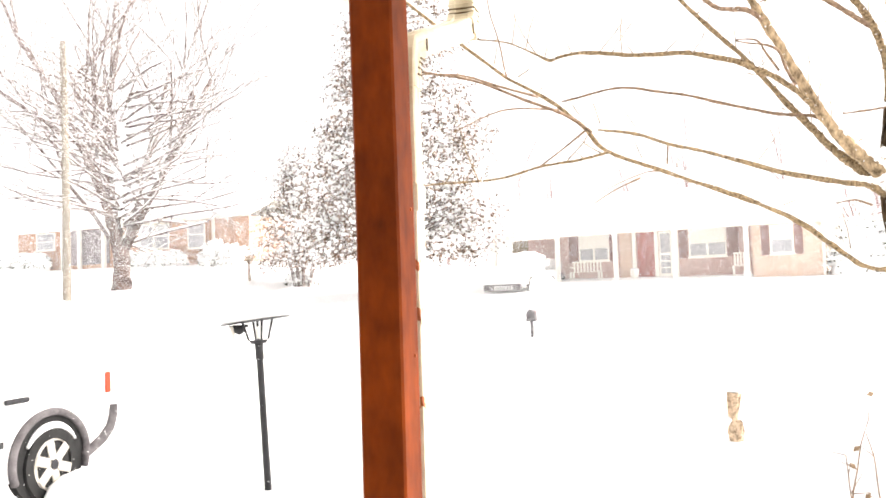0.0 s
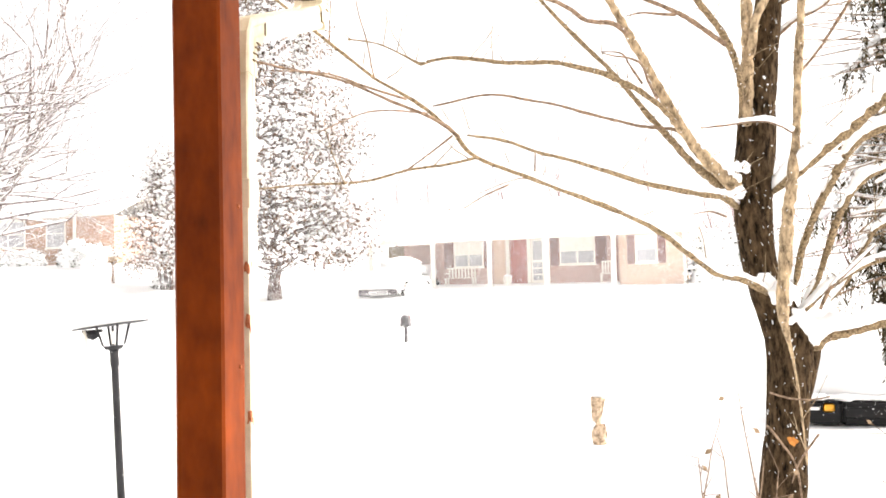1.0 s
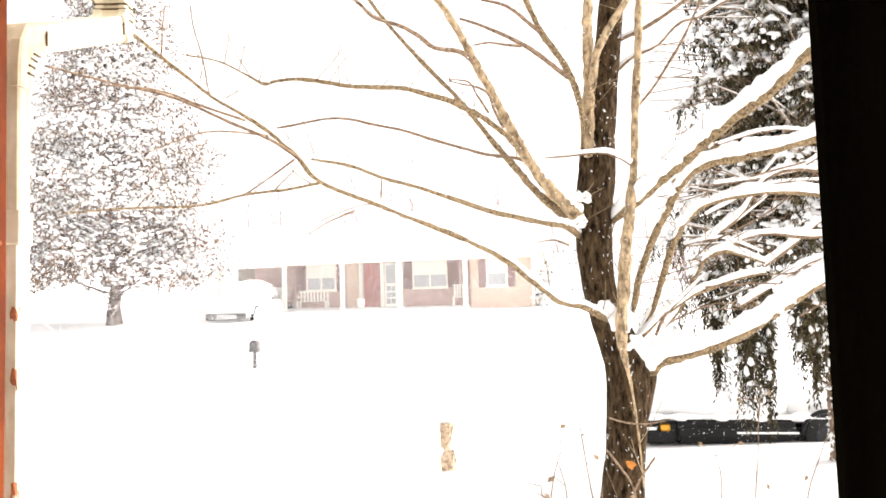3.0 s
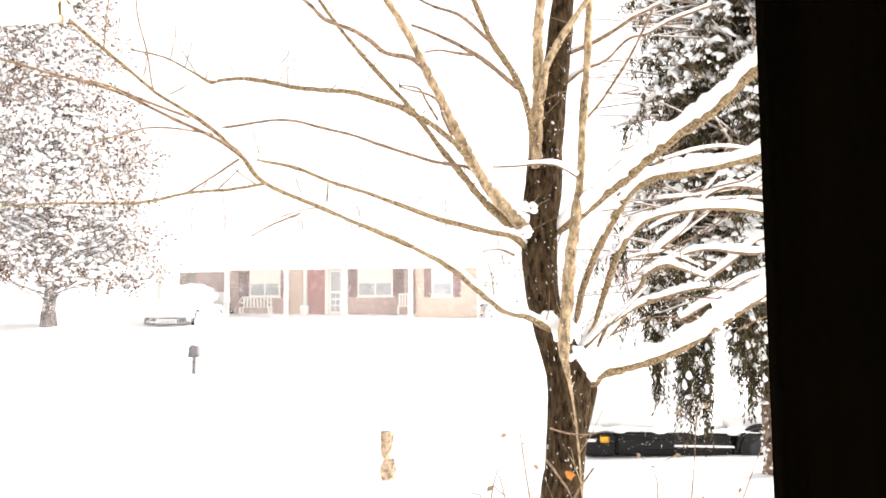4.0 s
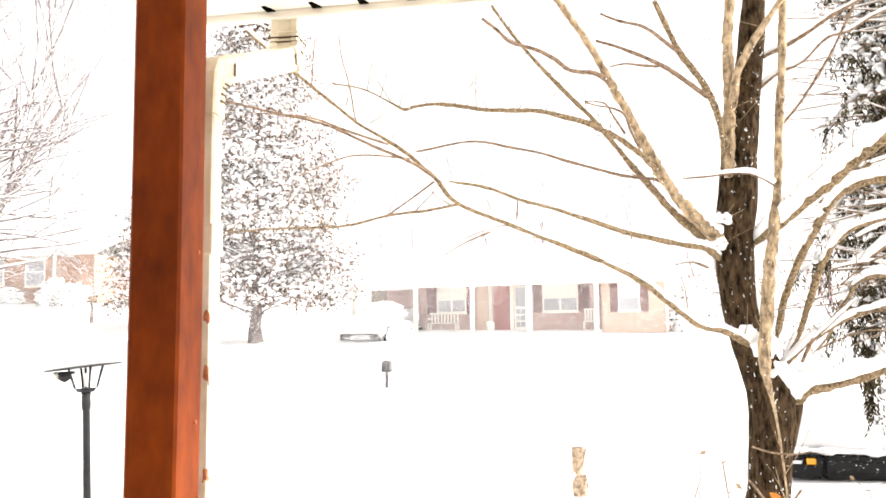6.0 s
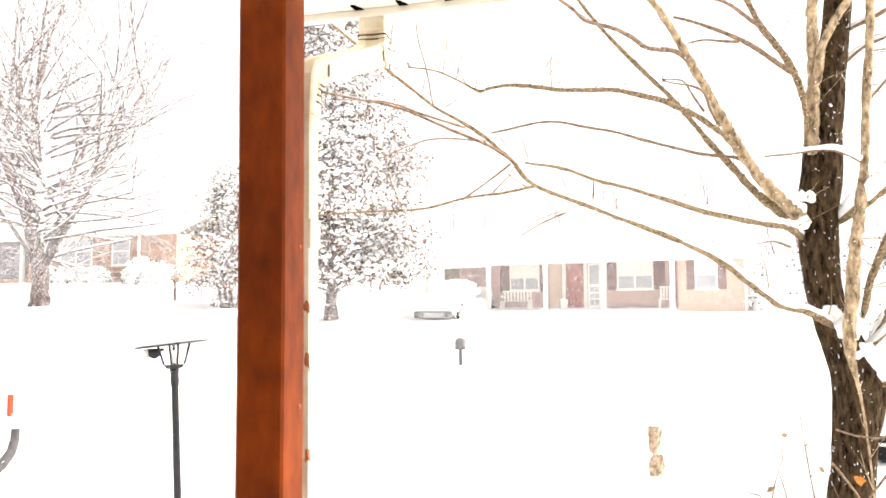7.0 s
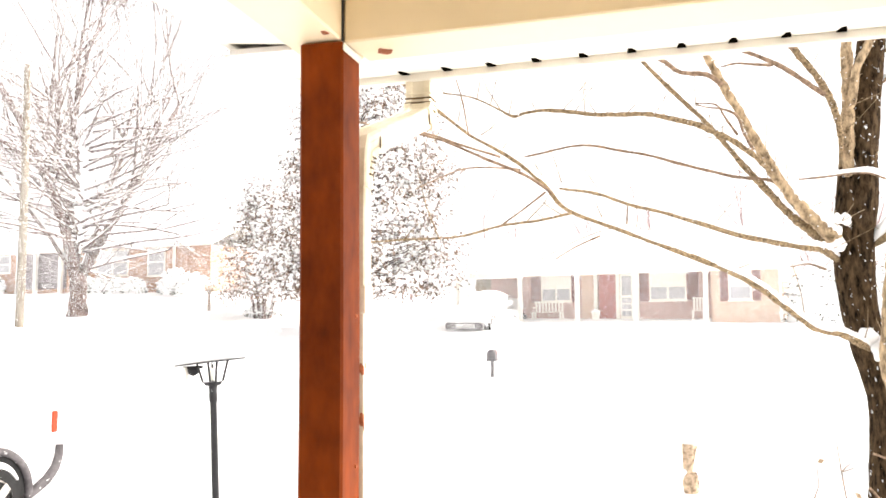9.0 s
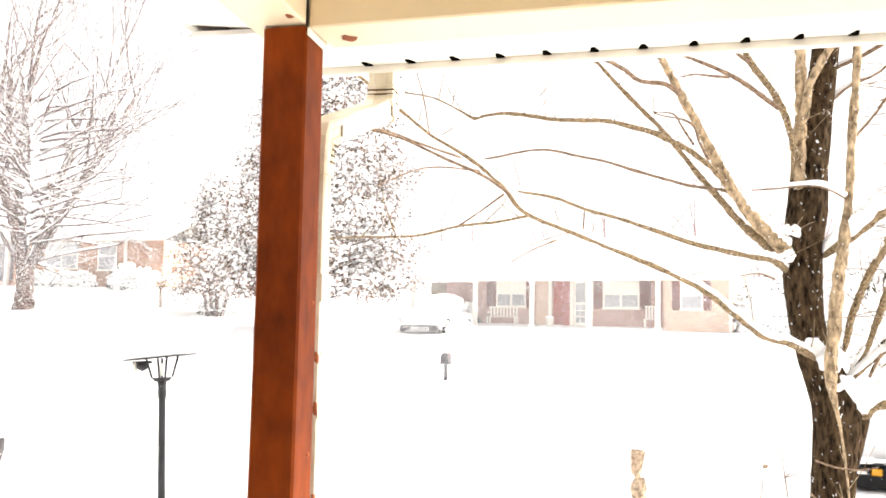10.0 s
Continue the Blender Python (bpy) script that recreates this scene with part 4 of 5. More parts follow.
rng = random.Random(21)
for i in range(20):
    x, y = -34 + 3.0 * i + rng.uniform(-1, 1), rng.uniform(56, 70)
    ob = empty("bare_tree", x, y, land(x, y) - 0.1, "thin mauve-grey bare tree in the snowy distance", "tree", "bare trees behind the houses")
    bark = ([], [])
    grow(bark, None, rng, (0, 0, 0), (rng.uniform(-0.1, 0.1), 0, 1), rng.uniform(4.2, 6.2), 0.11, 5, 0.42, 0.25, (2, 3))
    rawpart("crown", bark, MAUVE, ob)

for x, y in ((7.0, 43.0), (9.1, 46.0), (12.1, 44.0), (14.3, 47.0)):
    ob = empty("bare_shrub", x, y, land(x, y) - 0.1, "tall bare twiggy shrub, mauve-grey in the snowfall", "shrub", "bare shrubs beyond the house end")
    bark = ([], [])
    for k in range(7):
        grow(bark, None, rng, (rng.uniform(-0.4, 0.4), rng.uniform(-0.4, 0.4), 0), (rng.uniform(-0.5, 0.5), rng.uniform(-0.3, 0.3), 1), rng.uniform(1.8, 3.0), 0.05, 4, 0.45, 0.2, (2, 4))
    rawpart("crown", bark, MAUVE, ob)


# ---- evergreen trees ----
def leaf_quad(vf, p, d, n, ln, w):
    vs, fs = vf
    d, n = d.normalized(), n.normalized()
    s = d.cross(n)
    s = s.normalized() * w if s.length > 1e-4 else Vector((w, 0, 0))
    b = len(vs)
    vs += [p[:], (p + d * ln * 0.5 + s)[:], (p + d * ln)[:], (p + d * ln * 0.5 - s)[:]]
    fs.append((b, b + 1, b + 2, b + 3))


def pad(vf, p, rx, rz, rng):
    """A small rounded clump of snow."""
    vs, fs = vf
    b = len(vs)
    k = 6
    for h, g in ((-0.2, 1.0), (0.6, 0.72)):
        for i in range(k):
            an = 6.283 * i / k
            q = g * rng.uniform(0.82, 1.12)
            vs.append((p.x + math.cos(an) * rx * q, p.y + math.sin(an) * rx * q * 0.8, p.z + (h + rng.uniform(-0.2, 0.2)) * rz))
    vs.append((p.x, p.y, p.z + rz))
    vs.append((p.x, p.y, p.z - rz * 0.7))
    for i in range(k):
        j = (i + 1) % k
        fs.append((b + i, b + j, b + k + j, b + k + i))
        fs.append((b + k + i, b + k + j, b + 2 * k))
        fs.append((b + j, b + i, b + 2 * k + 1))


def magnolia(x, y, height, radius, skirt, leaves, seed, label, stems, leaf=0.145, cone=0.48, clump=1.0):
    ob = empty("evergreen_tree", x, y, land(x, y) - 0.05, label, "tree")
    rng = random.Random(seed)
    bark = ([], [])
    if stems == 1:
        tube(bark, refine([(0, 0, -0.3, 0.36), (0, 0, 0.5, 0.27), (0.05, 0, 2.5, 0.2), (0, 0, height * 0.85, 0.05)], 4), 9, wob=0.15)
    else:
        for k in range(stems):
            dx = (k - (stems - 1) / 2) * 0.5
            tube(bark, refine([(dx * 0.4, 0, -0.2, 0.12), (dx * 0.7, rng.uniform(-0.2, 0.2), 1.0, 0.09), (dx * 1.6, rng.uniform(-0.3, 0.3), 3.0, 0.06)], 3), 6)
    rawpart("trunk", bark, FARBARK, ob)
    fol, snow, wood = ([], []), ([], []), ([], [])
    boughs = []
    for k in range(int(leaves / 70)):
        f = rng.random() ** 1.25
        z = skirt + (height - skirt) * f
        prof = radius * (1 - f) ** cone * (0.80 + 0.2 * min(1, f * 9))
        an = rng.uniform(0, 6.283)
        reach = prof * (0.80 + 0.35 * noise.noise(Vector((math.cos(an) * 1.5, math.sin(an) * 1.5, z * 0.6 + seed)))) * rng.uniform(0.55, 1.05)
        boughs.append((an, z, max(0.15, reach)))
    for an, z, reach in boughs:
        c = Vector((math.cos(an) * reach, math.sin(an) * reach, z - 0.12 * reach))
        tube(wood, [(0, 0, z - 0.35 * reach, 0.03), (c.x * 0.6, c.y * 0.6, z - 0.12 * reach, 0.02), (*c, 0.008)], 3)
        for q in range(84):
            o = Vector((rng.gauss(0, 0.30), rng.gauss(0, 0.30), rng.gauss(0, 0.25)))
            leaf_quad(fol, c + o, Vector((o.x + rng.uniform(-0.6, 0.6), o.y + rng.uniform(-0.6, 0.6), rng.uniform(-1.3, 0.1))), Vector((rng.uniform(-1, 1), rng.uniform(-1, 1), 0.8)), leaf * rng.uniform(0.7, 1.4), leaf * 0.3)
        bare = 0.5 + 1.5 * noise.noise(Vector((c.x * 0.38, c.y * 0.38, c.z * 0.42 + seed)))
        for q in range(int(52 - 42 * min(1.0, max(0.0, bare)))):
            o = Vector((rng.gauss(0, 0.36), rng.gauss(0, 0.36), rng.gauss(0.10, 0.26)))
            pad(snow, c + o, rng.uniform(0.04, 0.12) * clump, rng.uniform(0.04, 0.085) * clump, rng)
    rawpart("limb", wood, FARBARK, ob)
    tagged(rawpart("foliage", fol, LEAF, ob, "dark leathery leaves"), kind="stuff")
    tagged(rawpart("snow", snow, SNOW, ob, "clumps of snow on the leaves"), kind="stuff")
    return ob


magnolia(-11.81, 33.99, 15.2, 5.3, 2.1, 36000, 5, "tall broad evergreen magnolia laden with clumps of snow", 1, cone=0.62)
magnolia(-19.3, 40.3, 7.0, 2.9, 1.3, 7500, 8, "multi-stemmed evergreen tree with snowy leaves", 4, cone=0.6, clump=1.1)


def spruce(x, y):
    ob = empty("spruce_tree", x, y, land(x, y) - 0.05, "dark drooping spruce with heavy snow on its boughs", "tree")
    rng = random.Random(3)
    bark = ([], [])
    tube(bark, refine([(0, 0, -0.3, 0.25), (0, 0, 0.3, 0.19), (0.02, 0, 3, 0.17), (0, 0, 9, 0.06)], 5), 12, wob=0.25)
    trunk = rawpart("trunk", bark, SPRUCEBARK, ob, "reddish brown trunk flecked with snow")
    flecks = ([], [])
    for k in range(170):
        an, z = rng.uniform(2.2, 5.6), 3.2 * rng.random() ** 1.5
        pad(flecks, Vector((math.cos(an) * 0.185, math.sin(an) * 0.185, z)), rng.uniform(0.008, 0.032), rng.uniform(0.008, 0.04), rng)
    tagged(rawpart("snow", flecks, SNOW, trunk), kind="stuff")
    fol, snow, wood = ([], []), ([], []), ([], [])
    for k in range(150):
        z = 2.75 + 5.9 * (k / 150) ** 1.0 + rng.uniform(-0.1, 0.1)
        an = k * 2.4 + rng.uniform(-0.3, 0.3)
        ln = (2.0 - 0.11 * max(0, z - 3)) * rng.uniform(0.72, 1.05)
        dx, dy = math.cos(an), math.sin(an)
        path = []
        for i in range(9):
            f = i / 8
            path.append((dx * ln * f, dy * ln * f, z + 0.35 * f - 1.0 * f * f + 0.12 * math.sin(f * 5 + k), 0.028 * (1 - f) + 0.006))
        tube(wood, path, 4)
        for a, b, c, r in path[2:]:
            for q in range(5):
                pad(snow, Vector((a + rng.gauss(0, 0.07), b + rng.gauss(0, 0.07), c + 0.04 + rng.uniform(-0.04, 0.05))), rng.uniform(0.02, 0.062), rng.uniform(0.02, 0.05), rng)
        for i in range(2, 9):
            a = Vector(path[i][:3])
            for side in (-1, 1):
                r = rng.uniform(0.018, 0.042)
                tip = a + Vector((dx * 0.12 - side * dy * 0.26, dy * 0.12 + side * dx * 0.26, rng.uniform(-0.20, -0.02))) * rng.uniform(0.7, 1.4)
                mid = (a + tip) / 2 + Vector((0, 0, 0.04))
                if rng.random() < 0.35:
                    tube(snow, [(*a, r), (*mid, r * 1.15), (*tip, r * 0.4)], 6, 0.75, wob=0.7)
                else:
                    for f in (0.2, 0.4, 0.6, 0.8, 1.0):
                        pad(snow, a.lerp(tip, f) + Vector((rng.uniform(-0.03, 0.03), 0, rng.uniform(0.0, 0.04))), rng.uniform(0.015, 0.045), rng.uniform(0.018, 0.045), rng)
                tube(wood, [(*a, 0.006), (*mid, 0.005), (*(tip + (tip - a) * 0.5), 0.002)], 3)
                for j in range(8):
                    pp = a.lerp(tip, rng.random()) - Vector((0, 0, 0.02))
                    leaf_quad(fol, pp, Vector((rng.uniform(-0.7, 0.7), rng.uniform(-0.7, 0.7), -1)), Vector((rng.uniform(-1, 1), rng.uniform(-1, 1), 0.2)), rng.uniform(0.05, 0.14), 0.012)
            for q in range(6):
                st = a + Vector((rng.uniform(-0.22, 0.22), rng.uniform(-0.22, 0.22), rng.uniform(-0.06, 0.03)))
                hang = rng.uniform(0.15, 0.50)
                drift = Vector((rng.uniform(-0.25, 0.25), rng.uniform(-0.25, 0.25), -1))
                m = int(hang / 0.035) + 1
                for j in range(m):
                    pp = st + drift * (hang * j / m)
                    for side in (-1, 1):
                        leaf_quad(fol, pp, Vector((side * rng.uniform(0.2, 1), rng.uniform(-0.8, 0.8), -1.3)), Vector((rng.uniform(-1, 1), rng.uniform(-1, 1), 0.2)), rng.uniform(0.05, 0.10), 0.009)
                if rng.random() < 0.6:
                    pad(snow, st + Vector((0, 0, 0.03)), rng.uniform(0.03, 0.075), rng.uniform(0.02, 0.05), rng)
        if z < 5.2:
            for i in (4, 6, 8):
                a = Vector(path[i][:3])
                for q in range(9):
                    st = a + Vector((rng.gauss(0, 0.07), rng.gauss(0, 0.07), 0))
                    hang = rng.uniform(0.3, 0.7)
                    for j in range(int(hang / 0.04)):
                        pp = st + Vector((0, 0, -0.04 * j))
                        leaf_quad(fol, pp, Vector((rng.uniform(-1, 1), rng.uniform(-1, 1), -1.4)), Vector((rng.uniform(-1, 1), rng.uniform(-1, 1), 0.2)), rng.uniform(0.06, 0.11), 0.009)
    # bare dead twigs between the lower boughs
    dead = ([], [])
    for k in range(230):
        an, z = rng.uniform(2.9, 5.7), rng.uniform(2.3, 6.4)
        ln, dz = rng.uniform(1.5, 2.5), rng.uniform(-0.25, 0.35)
        d = Vector((math.cos(an), math.sin(an), dz))
        a = Vector((0.1 * d.x, 0.1 * d.y, z))
        m, e = a + d * ln * 0.5 + Vector((0, 0, 0.06)), a + d * ln
        tube(dead, [(*a, 0.012), (*m, 0.010), (*e, 0.005)], 4)
        if k % 2:
            tube(snow, [(a.x, a.y, a.z + 0.014, 0.006), (m.x, m.y, m.z + 0.016, 0.012), (e.x, e.y, e.z + 0.01, 0.004)], 5, wob=0.6)
        for q in range(3):
            p0 = a.lerp(e, rng.uniform(0.3, 0.9))
            tube(dead, [(*p0, 0.006), (*(p0 + Vector((rng.uniform(-0.3, 0.3), rng.uniform(-0.2, 0.2), rng.uniform(-0.25, 0.2)))), 0.002)], 3)
    # long hanging sprays under the lowest boughs
    for cx, cy, top, low, wide in ((-1.72, -0.6, 3.1, 1.85, 0.07), (-1.50, -0.9, 3.1, 1.45, 0.06), (-1.24, -0.8, 3.2, 1.40, 0.09), (-0.86, -0.9, 3.2, 1.95, 0.09), (-0.68, -0.8, 3.2, 1.62, 0.06), (-0.42, -0.7, 3.1, 1.70, 0.06), (0.7, -0.7, 3.2, 2.1, 0.13), (1.1, -0.5, 3.2, 1.7, 0.12)):
        for q in range(70):
            ex = rng.gauss(0, 1)
            st = Vector((cx + ex * wide, cy + rng.gauss(0, 0.12), top - land(x, y) + 0.05))
            end = top - max(0.15, (top - low) * (1 - 0.28 * abs(ex)) * rng.uniform(0.6, 1.0))
            m = int((top - end) / 0.035)
            for j in range(m):
                pp = st + Vector((-ex * 0.35 * wide * j / m, 0, -0.035 * j))
                leaf_quad(fol, pp, Vector((rng.uniform(-1, 1), rng.uniform(-1, 1), -1.3)), Vector((rng.uniform(-1, 1), rng.uniform(-1, 1), 0.2)), rng.uniform(0.04, 0.09), 0.010)
            if q % 3 == 0:
                f = rng.uniform(0.1, 0.9)
                pad(snow, st + Vector((rng.uniform(-0.05, 0.05), -0.06, -(top - end) * f)), rng.uniform(0.02, 0.06), rng.uniform(0.03, 0.08), rng)
    tagged(rawpart("dead_twig", dead, DEADTWIG, ob, "bare pale brown dead twigs"), kind="stuff")
    rawpart("bough", wood, TWIG, ob)
    tagged(rawpart("foliage", fol, NEEDLE, ob, "hanging dark green-brown needles"), kind="stuff")
    tagged(rawpart("snow", snow, SNOW, ob, "ridges of snow on the boughs"), kind="stuff")
    return ob


spruce(5.04, 11.33)


def shrub(x, y, r, h, seed, label, group=""):
    ob = empty("shrub", x, y, land(x, y) - 0.05, label, "shrub", group)
    rng = random.Random(seed)
    fol, snow = ([], []), ([], [])
    for q in range(500):
        u = Vector((rng.gauss(0, 1), rng.gauss(0, 1), abs(rng.gauss(0, 1)))).normalized()
        p = Vector((u.x * r, u.y * r, u.z * h)) * rng.uniform(0.75, 1.02)
        leaf_quad(fol, p, u + Vector((rng.uniform(-1, 1), rng.uniform(-1, 1), rng.uniform(-1, 0.5))), Vector((rng.uniform(-1, 1), rng.uniform(-1, 1), 0.5)), 0.14, 0.04)
        if u.z > 0.15 and q % 2:
            pad(snow, p * 1.02, rng.uniform(0.1, 0.22), rng.uniform(0.05, 0.1), rng)
    rawpart("core", (lambda b: ([v.co[:] for v in b.verts], [tuple(v.index for v in f.verts) for f in b.faces]))(core_mesh(r, h, seed)), SNOW, ob, "packed snow among the twigs")
    tagged(rawpart("foliage", fol, HEDGELEAF, ob), kind="stuff")
    tagged(rawpart("snow", snow, SNOW, ob), kind="stuff")
    return ob


def core_mesh(r, h, seed):
    bm = lump(r * 0.88, r * 0.88, h * 0.88, seed, rough=0.2)
    bm.verts.index_update()
    return bm


# ---- utility pole ----
px, py = -20.76, 25.14
pole = empty("utility_pole", px, py, land(px, py) - 0.1, "weathered brown wooden utility pole", "pole")
vf = ([], [])
tube(vf, refine([(0, 0, -0.3, 0.145), (0.02, 0, 4, 0.13), (-0.03, 0, 9.05, 0.105)], 8), 12, wob=0.05)
rawpart("shaft", vf, POLEWOOD, pole)
part("top_cap", lump(0.11, 0.11, 0.06, 2, at=(-0.03, 0, 9.06)), SNOW, pole, "small cap of snow", True)


# ---- post lamp ----
def post_lamp():
    x, y = -4.33, 8.40
    ob = empty("lamp_post", x, y, 1.08, "black metal yard lamp post with a wide tilted snow-covered cap", "street lamp")
    vf = ([], [])
    tube(vf, [(0, 0, -0.2, 0.036), (0.005, 0, 0.7, 0.035), (0.012, 0, 1.38, 0.034), (0.012, 0, 1.40, 0.042), (0.012, 0, 1.46, 0.042), (0.012, 0, 1.48, 0.038), (0.012, 0, 1.55, 0.045)], 14)
    rawpart("pole", vf, BLACK, ob)
    part("collar", cyl(0.075, 0.10, 1.548, 1.585, 8, m=Matrix.Translation((0.012, 0, 0))), BLACK, ob)
    lan = part("lantern_frame", cyl(0.012, 0.012, 1.586, 1.77, 6, m=Matrix.Translation((0.012, 0, 0))), BLACK, ob)
    for sx, sy in ((1, 1), (-1, 1), (1, -1), (-1, -1)):
        vf = ([], [])
        tube(vf, [(0.012 + sx * 0.07, sy * 0.07, 1.586, 0.012), (0.012 + sx * 0.11, sy * 0.11, 1.785, 0.012)], 5)
        rawpart("lantern_bar", vf, BLACK, lan)
    part("bulb", cyl(0.018, 0.022, 1.60, 1.72, 10, m=Matrix.Translation((0.012, 0, 0))), WHITE, lan, "frosted white bulb")
    tilt = pose(-0.02, 0, 1.775, 0, -3.7, 0)
    cap = part("cap", cyl(0.385, 0.38, 0, 0.009, 24, m=tilt @ Matrix.Diagonal((1, 0.5, 1, 1))), BLACK, ob, "wide thin black cap")
    bm = bmesh.new()
    bmesh.ops.create_uvsphere(bm, u_segments=20, v_segments=8, radius=1)
    for v in bm.verts:
        v.co.z = max(0.0, v.co.z)
    bmesh.ops.transform(bm, verts=bm.verts[:], matrix=tilt @ Matrix.Translation((0, 0, 0.0095)) @ Matrix.Diagonal((0.37, 0.18, 0.13, 1)))
    part("snow", bm, SNOW, cap, "mound of snow", True)
    br = part("bracket", box(-0.30, -0.10, -0.02, 0.02, 1.72, 1.75, 0.004), BLACK, ob, "dark side bracket")
    part("motor_box", lump(0.07, 0.04, 0.045, 4, at=(-0.20, 0, 1.70), rough=0.4), GREYPL, ob, "grey clamp under the cap", True)
    vf = ([], [])
    tube(vf, [(-0.27, 0, 1.74, 0.03), (-0.27, 0, 1.66, 0.022), (-0.285, 0, 1.5, 0.02), (-0.295, 0, 1.36, 0.012)], 7, wob=0.3)
    rawpart("icicle", vf, WHITE, ob, "whitish hanging rod crusted with ice")
    ob.matrix_basis = pose(x, y, 1.01, 0, -3.0, 0)
    return ob


post_lamp()


# ---- mailbox ----
def mailbox(x, y):
    ob = empty("mailbox", x, y, land(x, y) - 0.03, "dark grey roadside mailbox on a post, capped with snow", "mailbox")
    part("post", box(-0.05, 0.05, -0.05, 0.05, -0.2, 0.62, 0.006), MAILGREY, ob)
    bm = bmesh.new()
    prof = [(-0.13, 0.62), (0.13, 0.62), (0.13, 0.76)] + [(0.13 * math.cos(a * math.pi / 8), 0.76 + 0.12 * math.sin(a * math.pi / 8)) for a in range(1, 8)] + [(-0.13, 0.76)]
    e = [[bm.verts.new((a, yy, b)) for a, b in prof] for yy in (-0.24, 0.24)]
    for k in range(len(prof)):
        bm.faces.new((e[0][k], e[0][(k + 1) % len(prof)], e[1][(k + 1) % len(prof)], e[1][k]))
    bm.faces.new(e[0])
    bm.faces.new(e[1])
    bx = part("box", bm, MAILGREY, ob)
    part("door", box(-0.10, 0.10, -0.252, -0.242, 0.64, 0.80, 0.003), MAILGREY, bx)
    part("flag", box(0.132, 0.142, -0.1, -0.02, 0.74, 0.92, 0.002), SHUTTER, bx)
    part("paper_tube", box(-0.15, 0.15, -0.2, 0.2, 0.52, 0.615, 0.01), MAILGREY, ob, "newspaper holder")
    part("snow", lump(0.12, 0.22, 0.09, 6, at=(0, 0, 0.93)), SNOW, ob, "cap of snow", True)
    return ob


mailbox(-5.24, 27.52)


# ---- split log standing in the snow ----
def log_stump(x, y):
    ob = empty("log_stump", x, y, land(x, y) - 0.05, "broken weathered yellow log end poking from the snow", "stump")
    bm = bmesh.new()
    bmesh.ops.create_cone(bm, cap_ends=True, segments=12, radius1=0.055, radius2=0.088, depth=0.33, matrix=pose(0.02, 0, 0.46, 0, 4, 0))
    bmesh.ops.subdivide_edges(bm, edges=bm.edges[:], cuts=2)
    for v in bm.verts:
        v.co += Vector((noise.noise(v.co * 14), noise.noise(v.co * 14 + Vector((9, 0, 0))), noise.noise(v.co * 9 + Vector((0, 5, 0))))) * 0.02
    part("upper_log", bm, OLDWOOD, ob)
    part("lower_log", lump(0.095, 0.08, 0.16, 9, at=(0.03, -0.02, 0.17), rough=0.5), OLDWOOD, ob, "split face of pale wood")
    part("bark_rim", lump(0.05, 0.06, 0.13, 12, at=(0.085, 0.02, 0.17), rough=0.4), TWIG, ob)
    part("snow", lump(0.05, 0.08, 0.06, 2, at=(-0.055, -0.03, 0.30), rough=0.5), SNOW, ob, "", True)
    part("snow_cap", lump(0.10, 0.10, 0.07, 7, at=(0.04, 0.02, 0.68), rough=0.3), SNOW, ob, "cap of snow", True)
    return ob


log_stump(0.17, 11.55)


# ---- vehicles ----
def wheel(parent, x, y, z, r, w, sign=1, spokes=6, alloy=True):
    t = part("wheel", cyl(r, r, -w / 2, w / 2, 32, m=pose(x, y, z, 0, 90, 0)), RUBBER, parent, "black tyre")
    ring = bmesh.new()
    a = sign * (w / 2 + 0.004)
    bmesh.ops.create_cone(ring, cap_ends=False, segments=32, radius1=r * 0.74, radius2=r * 0.66, depth=0.03, matrix=pose(x + a, y, z, 0, 90 * sign, 0))
    part("rim", ring, ALLOY if alloy else GREYPL, t, "silver alloy rim")
    part("rim_back", cyl(r * 0.68, r * 0.68, -0.003, 0.003, 24, m=pose(x + a - 0.012 * sign, y, z, 0, 90, 0)), RUBBER, t)
    if alloy:
        for k in range(spokes):
            m = pose(x + a + 0.004 * sign, y, z, 360 * k / spokes + 12, 0, 0)
            sp = box(-0.012, 0.012, -0.045, 0.045, 0.03, r * 0.70, 0.008)
            bmesh.ops.transform(sp, matrix=m, verts=sp.verts[:])
            part("spoke", sp, ALLOY, t)
        part("hub_cap", cyl(0.055, 0.045, 0, 0.02, 12, m=pose(x + a, y, z, 0, 90 * sign, 0)), GREYPL, t)
    return t


